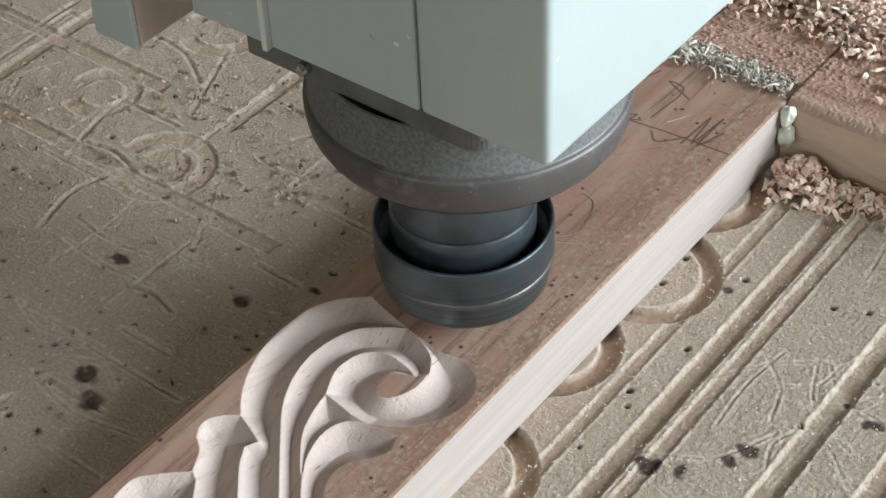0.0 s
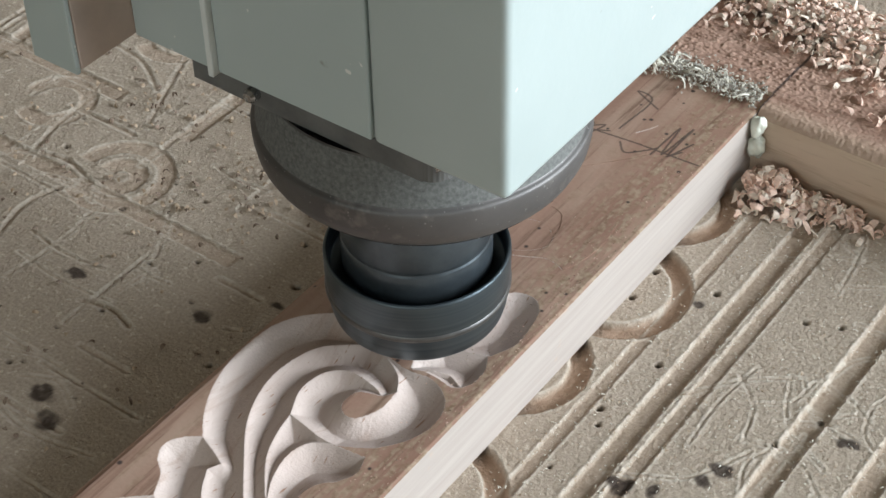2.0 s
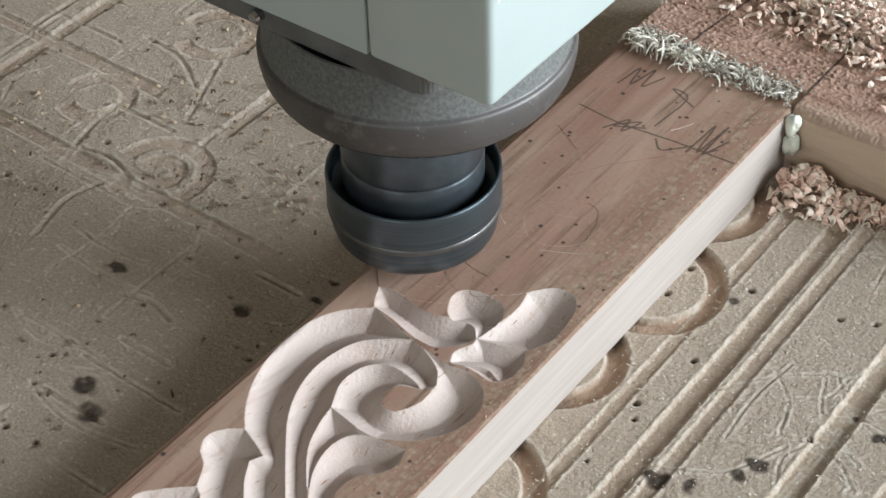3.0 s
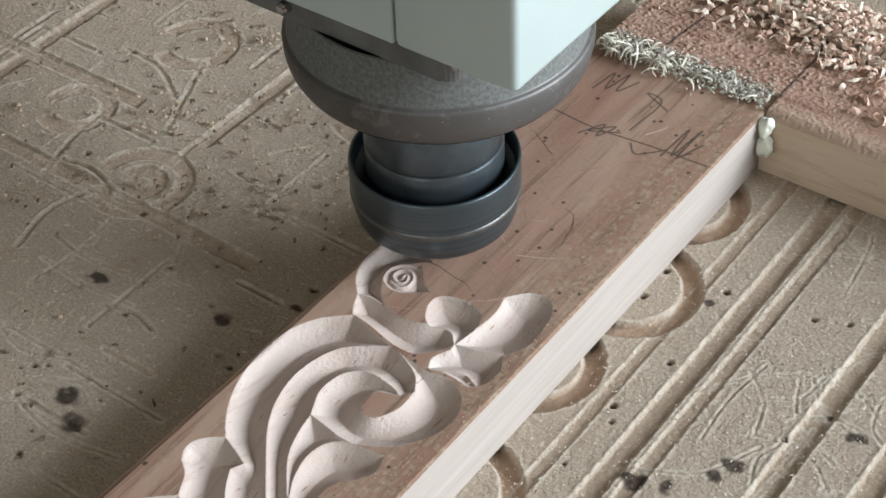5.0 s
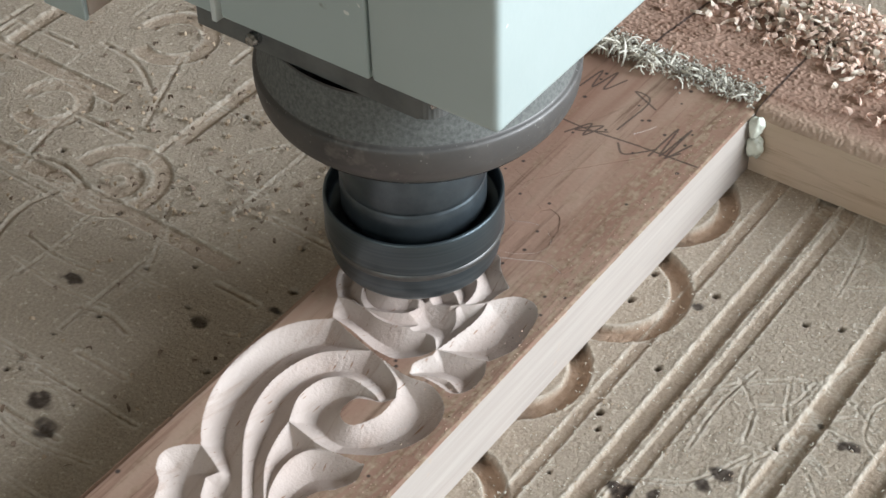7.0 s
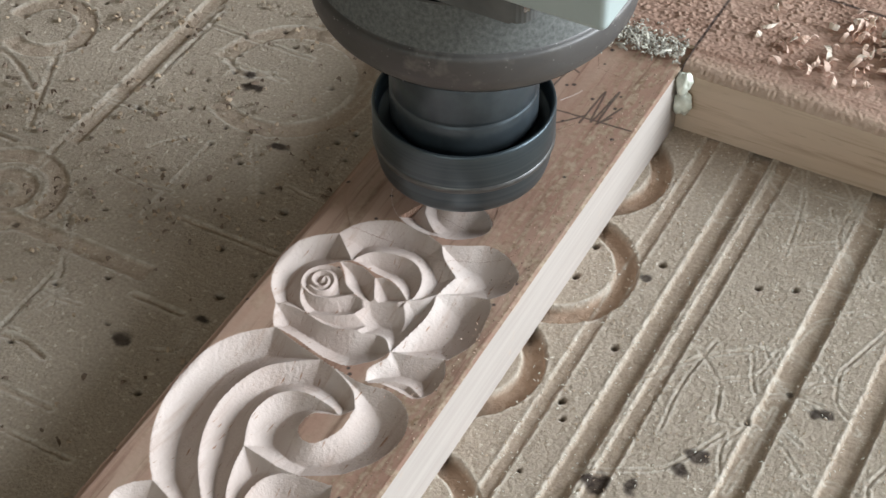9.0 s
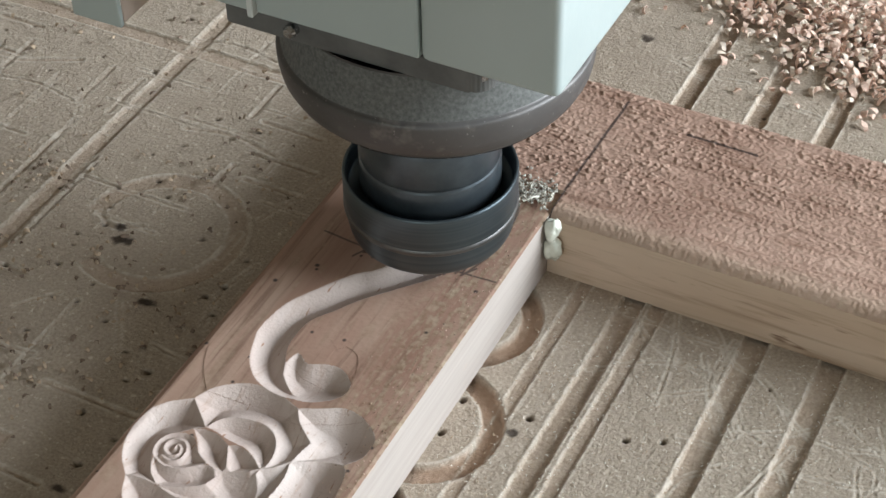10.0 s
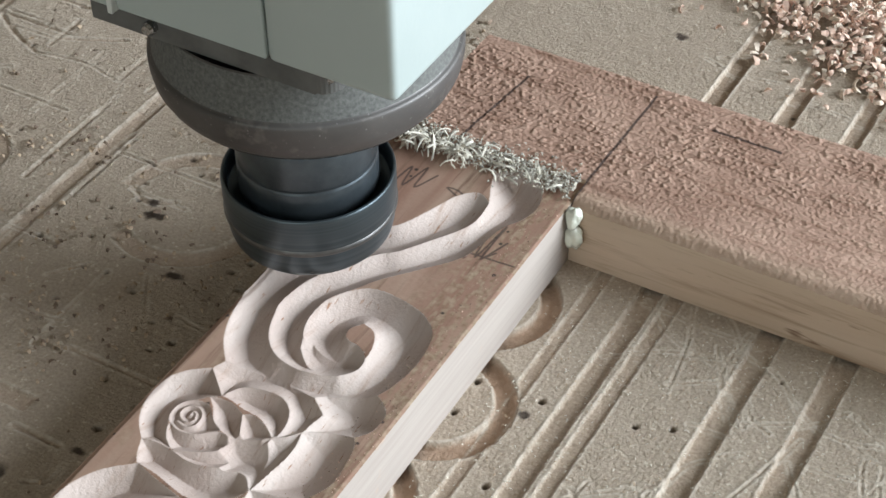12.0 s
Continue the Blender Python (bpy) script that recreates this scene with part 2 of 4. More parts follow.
def near_line(X, Y, line, reach):
    """Distance of grid points from a line, and the third value along it; only within reach of it."""
    d = np.full(X.shape, 9.0)
    w = np.zeros(X.shape)
    side = np.zeros(X.shape)
    for a, b in zip(line, line[1:]):
        lo, hi = np.minimum(a, b)[:2] - reach, np.maximum(a, b)[:2] + reach
        i0, i1 = np.searchsorted(X[0], [lo[0], hi[0]])
        j0, j1 = np.searchsorted(Y[:, 0], [lo[1], hi[1]])
        if i1 <= i0 or j1 <= j0:
            continue
        x, y = X[j0:j1, i0:i1], Y[j0:j1, i0:i1]
        v = (b - a)[:2]
        t = np.clip(((x - a[0]) * v[0] + (y - a[1]) * v[1]) / max(v @ v, 1e-12), 0, 1)
        q = np.hypot(x - a[0] - t * v[0], y - a[1] - t * v[1])
        old = d[j0:j1, i0:i1]
        near = q < old
        old[near] = q[near]
        if len(a) > 2:
            side[j0:j1, i0:i1][near] = ((x - a[0] - t * v[0]) / np.maximum(q, 1e-6))[near]
        if len(a) > 2:
            w[j0:j1, i0:i1][near] = (a[2] + t * (b[2] - a[2]))[near]
    return (d, w, side) if len(line[0]) > 2 else (d, w)


def sheet(name, X, Y, Z, mats, index=None, values=None, skirt=None, keep=None, sharp=0):
    """A mesh over a grid, with face materials, point values, and a skirt down to a depth round its rim."""
    ny, nx = X.shape
    ids = np.arange(nx * ny).reshape(ny, nx)
    q = np.stack([ids[:-1, :-1], ids[:-1, 1:], ids[1:, 1:], ids[1:, :-1]], -1).reshape(-1, 4)
    mi = np.zeros(len(q), np.int32) if index is None else index.reshape(-1).astype(np.int32)
    if keep is not None:
        q, mi = q[keep.reshape(-1)], mi[keep.reshape(-1)]
    verts = np.stack([X, Y, Z], -1).reshape(-1, 3)
    if skirt is not None:
        edges = np.concatenate([q[:, [k, (k + 1) % 4]] for k in range(4)])
        code = np.sort(edges, 1) @ np.array([nx * ny, 1])
        _, first, count = np.unique(code, return_index=True, return_counts=True)
        rim = edges[first[count == 1]]
        low = verts.copy()
        low[:, 2] = skirt
        n = len(verts)
        verts = np.concatenate([verts, verts, low])
        q = np.concatenate([q, np.stack([rim[:, 1] + n, rim[:, 0] + n, rim[:, 0] + 2 * n, rim[:, 1] + 2 * n], -1)])
        mi = np.concatenate([mi, np.full(len(rim), len(mats) - 1, np.int32)])
    used, inv = np.unique(q, return_inverse=True)
    q = inv.reshape(-1, 4)
    me = bpy.data.meshes.new(name)
    me.vertices.add(len(used))
    me.vertices.foreach_set("co", verts[used].astype(np.float32).reshape(-1))
    me.loops.add(q.size)
    me.loops.foreach_set("vertex_index", q.astype(np.int32).reshape(-1))
    me.polygons.add(len(q))
    me.polygons.foreach_set("loop_start", np.arange(0, q.size, 4, dtype=np.int32))
    me.polygons.foreach_set("material_index", mi)
    for m in mats:
        me.materials.append(m)
    me.update(calc_edges=True)
    for key, val in (values or {}).items():
        flat = val.reshape(-1)
        if skirt is not None:
            flat = np.concatenate([flat, flat, 0 * flat])
        a = me.attributes.new(key, "FLOAT", "POINT")
        a.data.foreach_set("value", flat[used].astype(np.float32))
    me.shade_smooth()
    if sharp:
        me.set_sharp_from_angle(angle=radians(sharp))
    return new(name, me)


# ---- the workshop round the machine ----


def room():
    def wall(name, pieces, label):
        bm = bmesh.new()
        for lo, hi in pieces:
            block(bm, lo, hi)
        finish(name, bm, PLASTER, None, label, "wall", kind="structure", smooth=False)
    bm = block(bmesh.new(), (-3.2, -3.2, -0.95), (2.6, 3.0, -0.85))
    finish("floor", bm, CONCRETE, None, "bare grey concrete workshop floor", "floor", kind="structure", smooth=False)
    bm = block(bmesh.new(), (-3.2, -3.2, 3.0), (2.6, 3.0, 3.15))
    finish("ceiling", bm, PLASTER, None, "plain dusty tan rendered workshop ceiling", "ceiling", kind="structure", smooth=False)
    wall("wall_north", [((-3.2, 2.8, -0.85), (2.6, 3.0, 3.0))], "plain dusty tan rendered workshop wall")
    wall("wall_west", [((-3.2, -3.0, -0.85), (-3.0, 2.8, 3.0))], "plain dusty tan rendered workshop wall")
    wall("wall_east", [((2.45, -3.0, -0.85), (2.6, 0.0, 3.0)), ((2.45, 2.10, -0.85), (2.6, 2.8, 3.0)),
                       ((2.45, 0.0, -0.85), (2.6, 2.10, 0.18)), ((2.45, 0.0, 1.70), (2.6, 2.10, 3.0))], "dusty tan rendered wall with a wide open window")
    # unseen wall; its opening is made only for the added fill lamp
    wall("wall_south", [((-3.2, -3.2, -0.85), (-0.3, -3.0, 3.0)), ((1.3, -3.2, -0.85), (2.6, -3.0, 3.0)),
                        ((-0.3, -3.2, -0.85), (1.3, -3.0, 0.5)), ((-0.3, -3.2, 1.7), (1.3, -3.0, 3.0))], "dusty tan rendered wall with an opening for the added fill lamp")


room()

# ---- the spoilboard: old cuts, grooves, holes and stains ----


def spaced(lo, hi, step, far):
    a = np.arange(lo, hi + step / 2, step)
    k = np.array([0.004, 0.012, 0.03, 0.08, 0.2, 0.4])
    return np.concatenate([np.sort(lo - k[lo - k > -far]), a, hi + k[hi + k < far]])


def spoilboard():
    rnd = random.Random(4)
    xs = spaced(-0.335, 0.135, 0.0009, 0.75)
    xs = np.concatenate([xs[xs < -0.012], np.arange(-0.012, 0.135, 0.00045), xs[xs > 0.1355]])
    X, Y = np.meshgrid(xs, spaced(-0.29, 0.225, 0.0006, 0.75))
    Z = np.zeros(X.shape)
    cut = np.zeros(X.shape)
    burr = np.zeros(X.shape)
    stain_and_shade = np.zeros(X.shape)
    ragged = (lattice(X * 700, Y * 700, 3) - 0.5) * 0.0006
    south = Y < 0.03
    north = Y > 0.05

    def trench(d, half, depth, where=None, lip=1.0, fresh=0.3):
        m = 1 - ease(half - 0.0007, half, d + ragged)
        if where is not None:
            m = m * where
        np.minimum(Z, -depth * m, out=Z)
        np.maximum(cut, np.clip(m * 1.2, 0, 1) * fresh, out=cut)
        edge = np.exp(-((d - half - 0.0003) / 0.0005) ** 2) * (0.35 + 0.65 * ease(0.4, 0.6, lattice(X * 520, Y * 520, 9))) * lip
        if where is not None:
            edge = edge * where
        np.maximum(burr, edge, out=burr)

    # long straight router grooves
    for x, half, depth in ((0.0278, 0.0038, 0.0016), (0.0364, 0.0027, 0.0007), (0.0702, 0.0042, 0.0017), (0.0955, 0.0042, 0.0017), (0.0105, 0.0024, 0.0006)):
        trench(np.abs(X - x), half, depth, south)
    for x, half, depth in ((0.0035, 0.0038, 0.0017), (0.0315, 0.0038, 0.0017), (0.0575, 0.0036, 0.0017), (0.085, 0.0036, 0.0017)):
        trench(np.abs(X - x), half, depth, north * ease(0.05, 0.06, Y))
    # scalloped channel beside the stile
    for cx, cy, r in ((-0.018, -0.030, 0.0205), (-0.0105, -0.078, 0.0218), (-0.018, -0.125, 0.0205), (-0.0105, -0.186, 0.0225)):
        trench(np.abs(np.hypot(X - cx, Y - cy) - r), 0.0038, 0.0028, (X > -0.03) * 1.0, 0.7, 0.95)
    # old engraved bands
    for x, y0, y1 in ((-0.180, -0.103, 0.09), (-0.277, -0.20, 0.06)):
        trench(np.abs(X - x), 0.0034, 0.0008, ease(y0, y0 + 0.002, Y) * ease(y1, y1 - 0.002, Y))
    for y, x0, x1 in ((-0.142, -0.335, -0.120), (-0.096, -0.335, -0.216), (-0.190, -0.335, -0.255), (0.055, -0.335, -0.12)):
        trench(np.abs(Y - y), 0.0036, 0.0008, ease(x0, x0 + 0.002, X) * ease(x1, x1 - 0.002, X))
    for cx, cy, r in ((-0.184, -0.131, 0.0165), (-0.184, -0.131, 0.0065), (-0.132, -0.04, 0.027), (-0.235, -0.112, 0.012), (-0.225, -0.055, 0.014), (-0.26, -0.165, 0.012)):
        a = np.arctan2(Y - cy, X - cx)
        trench(np.abs(np.hypot(X - cx, Y - cy) - r), 0.0036, 0.0006, ease(-2.2, -2.1, a), 1.0)

    # thin engraved strokes, straight and bowed
    def stroke(pts, half=0.00055, depth=0.0004):
        d, _ = near_line(X, Y, curve_points(pts, 6), 0.004)
        trench(d, half, depth, None, 0.9, 0.2)

    for k in range(90):
        x, y, a = rnd.uniform(0.042, 0.13), rnd.uniform(-0.26, 0.0), rnd.uniform(0, math.pi)
        n = rnd.uniform(0.006, 0.022)
        bend = rnd.uniform(-0.4, 0.4) * n
        stroke([(x - n * math.cos(a), y - n * math.sin(a)), (x - bend * math.sin(a), y + bend * math.cos(a)), (x + n * math.cos(a), y + n * math.sin(a))])
    for k in range(20):
        x, y, a = rnd.uniform(0.0, 0.13), rnd.uniform(0.08, 0.2), rnd.uniform(0, math.pi)
        n, bend = rnd.uniform(0.006, 0.02), rnd.uniform(-0.005, 0.005)
        stroke([(x - n * math.cos(a), y - n * math.sin(a)), (x - bend * math.sin(a), y + bend * math.cos(a)), (x + n * math.cos(a), y + n * math.sin(a))])
    for k in range(130):
        x, y = rnd.uniform(-0.30, -0.085), rnd.uniform(-0.26, 0.12)
        a = rnd.choice((0, 0, math.pi / 2, math.pi / 2, rnd.uniform(0, math.pi)))
        n, bend = rnd.uniform(0.006, 0.024), rnd.choice((0, 0, rnd.uniform(-0.006, 0.006)))
        stroke([(x - n * math.cos(a), y - n * math.sin(a)), (x - bend * math.sin(a), y + bend * math.cos(a)), (x + n * math.cos(a), y + n * math.sin(a))], rnd.choice((0.0006, 0.0007, 0.0011)), rnd.uniform(0.0004, 0.0008))

    # drill marks, with the shade down in them painted into the colour
    def hole(x, y, r, depth):
        d = np.hypot(X - x, Y - y) + ragged * 0.5
        m = 1 - ease(r * 0.6, r, d)
        np.minimum(Z, -depth * m, out=Z)
        np.maximum(stain_and_shade, m * 0.8, out=stain_and_shade)

    for x, y in ((0.015, -0.128), (-0.003, -0.065), (0.020, -0.102), (0.0187, -0.063), (0.059, -0.054), (-0.0955, -0.1395), (-0.107, -0.1215), (-0.098, -0.098), (-0.003, -0.080)):
        hole(x, y, 0.0014, 0.0025)
    for k in range(150):
        hole(rnd.uniform(-0.32, -0.08), rnd.uniform(-0.27, 0.12), rnd.uniform(0.0007, 0.0013), 0.0015)
    for k in range(30):
        hole(rnd.uniform(0.0, 0.13), rnd.uniform(-0.26, 0.2), rnd.uniform(0.0007, 0.0014), 0.0018)

    # dark oily stains
    for x, y, r in ((-0.1605, -0.1763, 0.0045), (-0.1118, -0.168, 0.0038), (-0.1293, -0.2224, 0.0050), (-0.120, -0.229, 0.0048), (-0.0955, -0.150, 0.0026),
                    (-0.141, -0.049, 0.0042), (-0.146, -0.0445, 0.0028), (-0.0236, 0.139, 0.0042), (-0.116, -0.072, 0.0030), (0.058, -0.129, 0.0045),
                    (0.055, -0.135, 0.0030), (0.0367, -0.150, 0.0050), (0.045, -0.147, 0.0036), (0.083, -0.098, 0.0035), (0.017, -0.071, 0.0022), (-0.17, -0.245, 0.004)):
        d = np.hypot(X - x, (Y - y) * 1.25) + (lattice(X * 420, Y * 420, 21) - 0.5) * r * 0.9
        np.maximum(stain_and_shade, (1 - ease(r * 0.55, r * 1.05, d)) * (0.80 + 0.2 * lattice(X * 900, Y * 900, 5)), out=stain_and_shade)
    Z += (lattice(X * 260, Y * 260, 1) - 0.5) * 0.00025 + (lattice(X * 1100, Y * 1100, 2) - 0.5) * 0.00022 + burr * 0.0003
    ob = sheet("spoilboard", X, Y, Z, [MDF, MDF], None, {"cut": np.clip(cut, 0, 1) * 0.95, "burr": np.clip(burr, 0, 1) * 0.8, "stain_and_shade": np.clip(stain_and_shade, 0, 0.95)}, -0.02)
    tagged(ob, "tan fibreboard machine bed scored with old router cuts", "machine bed", kind="structure")
    bm = block(bmesh.new(), (-0.72, -0.66, -0.85), (-0.60, 0.60, -0.021))
    block(bm, (0.60, -0.66, -0.85), (0.72, 0.60, -0.021))
    finish("bed_frame", bm, IRON, None, "dark steel frame under the machine bed", "frame", kind="structure", smooth=False)


spoilboard()

# ---- the stile with its carving ----
TOP = 0.0245
EAST, WEST, END = -0.0042, -0.0748, 0.0118
# second at which the cutter reaches each place (millimetres) of the long grooves
STRAND = [(8.95, -39.5, -98.8), (9.15, -56, -92), (9.25, -60, -78), (9.5, -54, -62), (9.55, -38, -43), (9.7, -24, -25), (9.8, -21, 0)]
COIL = [(11.15, -42, -112), (11.15, -27, -108), (11.3, -18, -92), (11.3, -23, -76), (11.2, -60, -106), (11.3, -67, -88), (11.5, -62, -68),
        (10.9, -46, -84), (11.05, -40, -74), (10.9, -33, -95), (11.6, -50, -48), (11.8, -40, -30), (11.8, -34, -14)]
EYE_SPIRAL = [(-58.3, -138.1), (-58.3, -136.7), (-56.8, -137.4), (-56.3, -139.7), (-58.1, -141.0), (-60.7, -140.0), (-61.6, -137.5), (-60.3, -135.3), (-57.5, -134.8), (-55.0, -137.0), (-54.7, -140.7), (-57.0, -142.7), (-60.3, -142.1)]
GROOVES = []


def groove(name, when, outline):
    """A V-shaped cut between the crests of its outline, in millimetres; a third value marks a sharp corner."""
    GROOVES.append((name, when, outline))


groove("sweep", -1, [(-30.8, -255.1, 1), (-42.7, -241.5), (-47.1, -236.1), (-50.4, -230.3, 1), (-48.5, -226.6, 1), (-59.4, -222.1, 1), (-64.9, -215.5), (-69.6, -207.2), (-72.5, -198.3), (-74.0, -188.5), (-72.9, -177.8), (-68.3, -168.2), (-60.3, -160.7, 1)] +
       [(-51.4, -163.2), (-42.5, -165.2, 1), (-48.8, -169.3), (-55.0, -174.9), (-58.0, -182.5), (-58.9, -190.6), (-58.0, -198.0), (-55.7, -205.1), (-52.0, -212.0), (-46.4, -219.3), (-33.3, -234.8), (-21.5, -248.5, 1)])
groove("bud", -1, [(-42.4, -263.5, 1), (-56.0, -246.0, 1), (-59.9, -239.0), (-64.3, -235.4), (-66.5, -230.3), (-63.7, -225.3), (-59.4, -222.1, 1), (-53.3, -224.2), (-48.5, -226.6, 1), (-50.4, -230.3, 1), (-47.1, -236.1), (-42.7, -241.5), (-30.8, -255.1, 1)])
groove("bud_foot", -1, [(-65.9, -273.7, 1), (-68.0, -259.4), (-63.7, -252.9), (-56.0, -246.0, 1), (-51.8, -248.0), (-42.4, -263.5, 1)])
groove("inner_sweep", -1, [(-21.5, -248.5, 1), (-33.3, -234.8), (-46.4, -219.3), (-52.0, -212.0), (-55.7, -205.1), (-58.0, -198.0), (-58.9, -190.6), (-58.0, -182.5), (-55.0, -174.9), (-48.8, -169.3), (-42.5, -165.2, 1), (-35.4, -167.2), (-28.7, -171.1), (-25.0, -176.4, 1)] +
       [(-27.6, -180.2, 1), (-31.9, -178.4), (-39.2, -177.6), (-44.1, -179.0), (-47.8, -183.7), (-48.5, -192.1), (-44.7, -201.1, 1), (-43.0, -209.4), (-39.4, -218.0), (-31.2, -228.2), (-21.8, -238.7), (-16.1, -244.5, 1)])
groove("curl", -1, [(-44.7, -201.1, 1), (-48.5, -192.1), (-47.8, -183.7), (-44.1, -179.0), (-39.2, -177.6), (-31.9, -178.4), (-27.6, -180.2, 1), (-32.8, -181.9), (-35.0, -183.9), (-35.3, -189.0), (-32.5, -192.0), (-28.4, -191.4), (-24.9, -184.6), (-25.0, -176.4, 1), (-28.7, -171.1), (-35.4, -167.2), (-42.5, -165.2, 1)] +
       [(-28.5, -167.5), (-19.6, -166.6), (-11.9, -170.9), (-8.8, -179.3), (-10.7, -188.2), (-16.0, -196.1), (-19.8, -199.1, 1), (-26.5, -202.8, 1), (-32.8, -203.1, 1), (-38.5, -202.0)])
groove("leaf", -1, [(-31.2, -228.2, 1), (-39.4, -218.0), (-43.0, -209.4), (-44.7, -201.1, 1), (-38.5, -202.0), (-32.8, -203.1, 1), (-26.5, -202.8, 1), (-31.8, -205.2), (-34.6, -208.9), (-35.3, -215.0), (-33.3, -222.6), (-29.7, -228.9, 1)])
groove("leaf_low", -1, [(-22.0, -238.9, 1), (-29.7, -228.9), (-33.3, -222.6), (-35.3, -215.0), (-34.6, -208.9), (-31.8, -205.2), (-26.5, -202.8, 1), (-17.1, -201.6, 1), (-15.5, -207.7), (-18.2, -213.2, 1), (-22.0, -217.2), (-23.3, -222.5), (-21.9, -228.5), (-12.6, -242.1, 1)])
groove("calyx", 0.6, [(-26.8, -153.5, 1), (-20.4, -152.0), (-12.0, -149.2, 1), (-9.3, -154.7), (-9.1, -160.3), (-10.9, -164.3, 1), (-18.5, -162.6), (-27.5, -166.3, 1), (-29.0, -161.8), (-26.4, -156.2, 1)])
groove("calyx_low", 0.55, [(-27.6, -166.8, 1), (-23.6, -163.7), (-16.7, -160.6, 1), (-10.9, -164.3, 1), (-13.4, -165.7), (-18.6, -165.2), (-23.6, -165.2)])
groove("petal_east", 1.1, [(-25.9, -128.3, 1), (-24.1, -125.6), (-20.2, -121.6), (-14.7, -120.7), (-10.5, -124.2), (-8.7, -130.6), (-7.8, -140.0), (-11.3, -148.8, 1), (-18.2, -151.4), (-26.8, -153.6, 1), (-25.2, -144.2), (-24.4, -138.2), (-24.6, -133.3)])
groove("petal_south", 2.2, [(-60.8, -160.5, 1), (-62.8, -157.7), (-65.1, -152.6, 1), (-61.2, -151.7), (-55.4, -151.8, 1), (-48.3, -153.2), (-40.9, -151.8), (-33.8, -147.0, 1), (-30.4, -149.6), (-27.1, -153.5, 1), (-28.3, -157.2), (-31.3, -160.7), (-35.3, -163.8), (-41.0, -164.3), (-46.9, -163.1), (-53.2, -161.5)])
groove("petal_east_in", 2.2, [(-26.7, -154.0, 1), (-31.1, -150.2), (-38.0, -151.9, 1), (-41.8, -148.2), (-44.0, -142.9), (-42.6, -138.6), (-36.7, -136.3), (-30.3, -136.8), (-26.8, -139.7), (-25.4, -144.7)])
groove("petal_east_fold", 5.9, [(-32.3, -134.4, 1), (-28.6, -131.4), (-25.9, -128.3, 1), (-24.6, -133.3), (-24.4, -138.2), (-25.2, -144.2), (-26.9, -153.4, 1), (-30.4, -149.6), (-33.8, -147.0, 1), (-32.5, -141.3)])
groove("petal_west", 3.8, [(-65.1, -152.6, 1), (-69.1, -148.4), (-71.8, -144.0), (-74.0, -136.8), (-73.4, -129.8), (-69.7, -123.9), (-63.8, -119.3, 1), (-59.2, -123.4), (-54.5, -127.5, 1), (-57.4, -129.4), (-60.0, -132.2), (-62.9, -134.9), (-64.0, -138.1), (-63.4, -141.4), (-61.9, -144.7), (-59.2, -148.5), (-55.4, -151.8, 1), (-61.2, -151.7)])
groove("eye", 4.3, [(-62.0, -143.3, 1), (-63.7, -141.0), (-64.0, -137.0), (-61.8, -133.7), (-57.8, -132.0), (-54.8, -133.0), (-52.0, -136.1), (-46.9, -139.0, 1), (-52.8, -143.8), (-57.9, -144.9)])
groove("petal_band", 5.2, [(-62.0, -143.3, 1), (-57.9, -144.9), (-52.7, -144.0), (-47.3, -139.8), (-43.7, -140.0), (-40.1, -140.2, 1), (-43.5, -146.1), (-47.9, -149.0), (-52.7, -151.1), (-55.4, -151.8, 1), (-59.6, -148.6)])
groove("petal_mid", 5.4, [(-55.4, -151.8, 1), (-52.7, -151.1), (-47.9, -149.0), (-43.5, -146.1), (-38.8, -140.9), (-32.4, -134.2, 1), (-32.5, -141.3), (-33.9, -146.9, 1), (-40.9, -151.8), (-48.3, -153.2)])
groove("petal_fold", 5.85, [(-57.4, -129.4, 1), (-53.4, -128.3), (-49.5, -128.7), (-45.0, -130.7, 1), (-40.1, -139.7, 1), (-42.8, -139.9), (-46.9, -139.0, 1), (-50.9, -136.8), (-53.9, -132.9)])
groove("petal_fold_tip", 5.8, [(-45.0, -130.7, 1), (-41.9, -129.6), (-36.4, -131.4), (-32.4, -134.2, 1), (-36.3, -137.7), (-40.1, -139.7, 1)])
groove("petal_north_in", 5.75, [(-54.5, -127.5, 1), (-53.1, -124.2), (-50.4, -121.2), (-45.1, -119.5), (-40.0, -119.2), (-36.0, -120.7), (-33.1, -123.9), (-31.6, -127.8), (-31.2, -132.2), (-32.4, -134.2, 1), (-36.1, -131.3), (-40.3, -129.4), (-45.9, -128.8), (-51.1, -127.6)])
groove("petal_north", 5.7, [(-63.8, -119.3, 1), (-61.1, -114.0), (-56.4, -109.5), (-50.6, -106.9), (-43.3, -106.9), (-34.3, -109.6, 1), (-30.7, -114.4), (-24.2, -119.5, 1), (-25.1, -123.8), (-25.8, -128.0, 1), (-28.6, -131.5), (-32.3, -134.4, 1), (-31.2, -132.2), (-31.6, -127.8), (-33.4, -123.5), (-36.6, -120.4), (-40.4, -119.2), (-45.1, -119.5), (-50.4, -121.2), (-53.1, -124.2), (-54.5, -127.5, 1), (-58.9, -123.6)])
groove("leaf_ne", 8.6, [(-34.3, -109.6, 1), (-27.6, -106.5), (-21.6, -103.6), (-15.4, -104.7), (-10.0, -108.4), (-8.0, -112.0), (-8.5, -118.1), (-11.8, -122.8, 1), (-19.0, -125.6), (-25.5, -127.7, 1), (-25.1, -123.8), (-24.2, -119.5, 1), (-30.7, -114.4)])
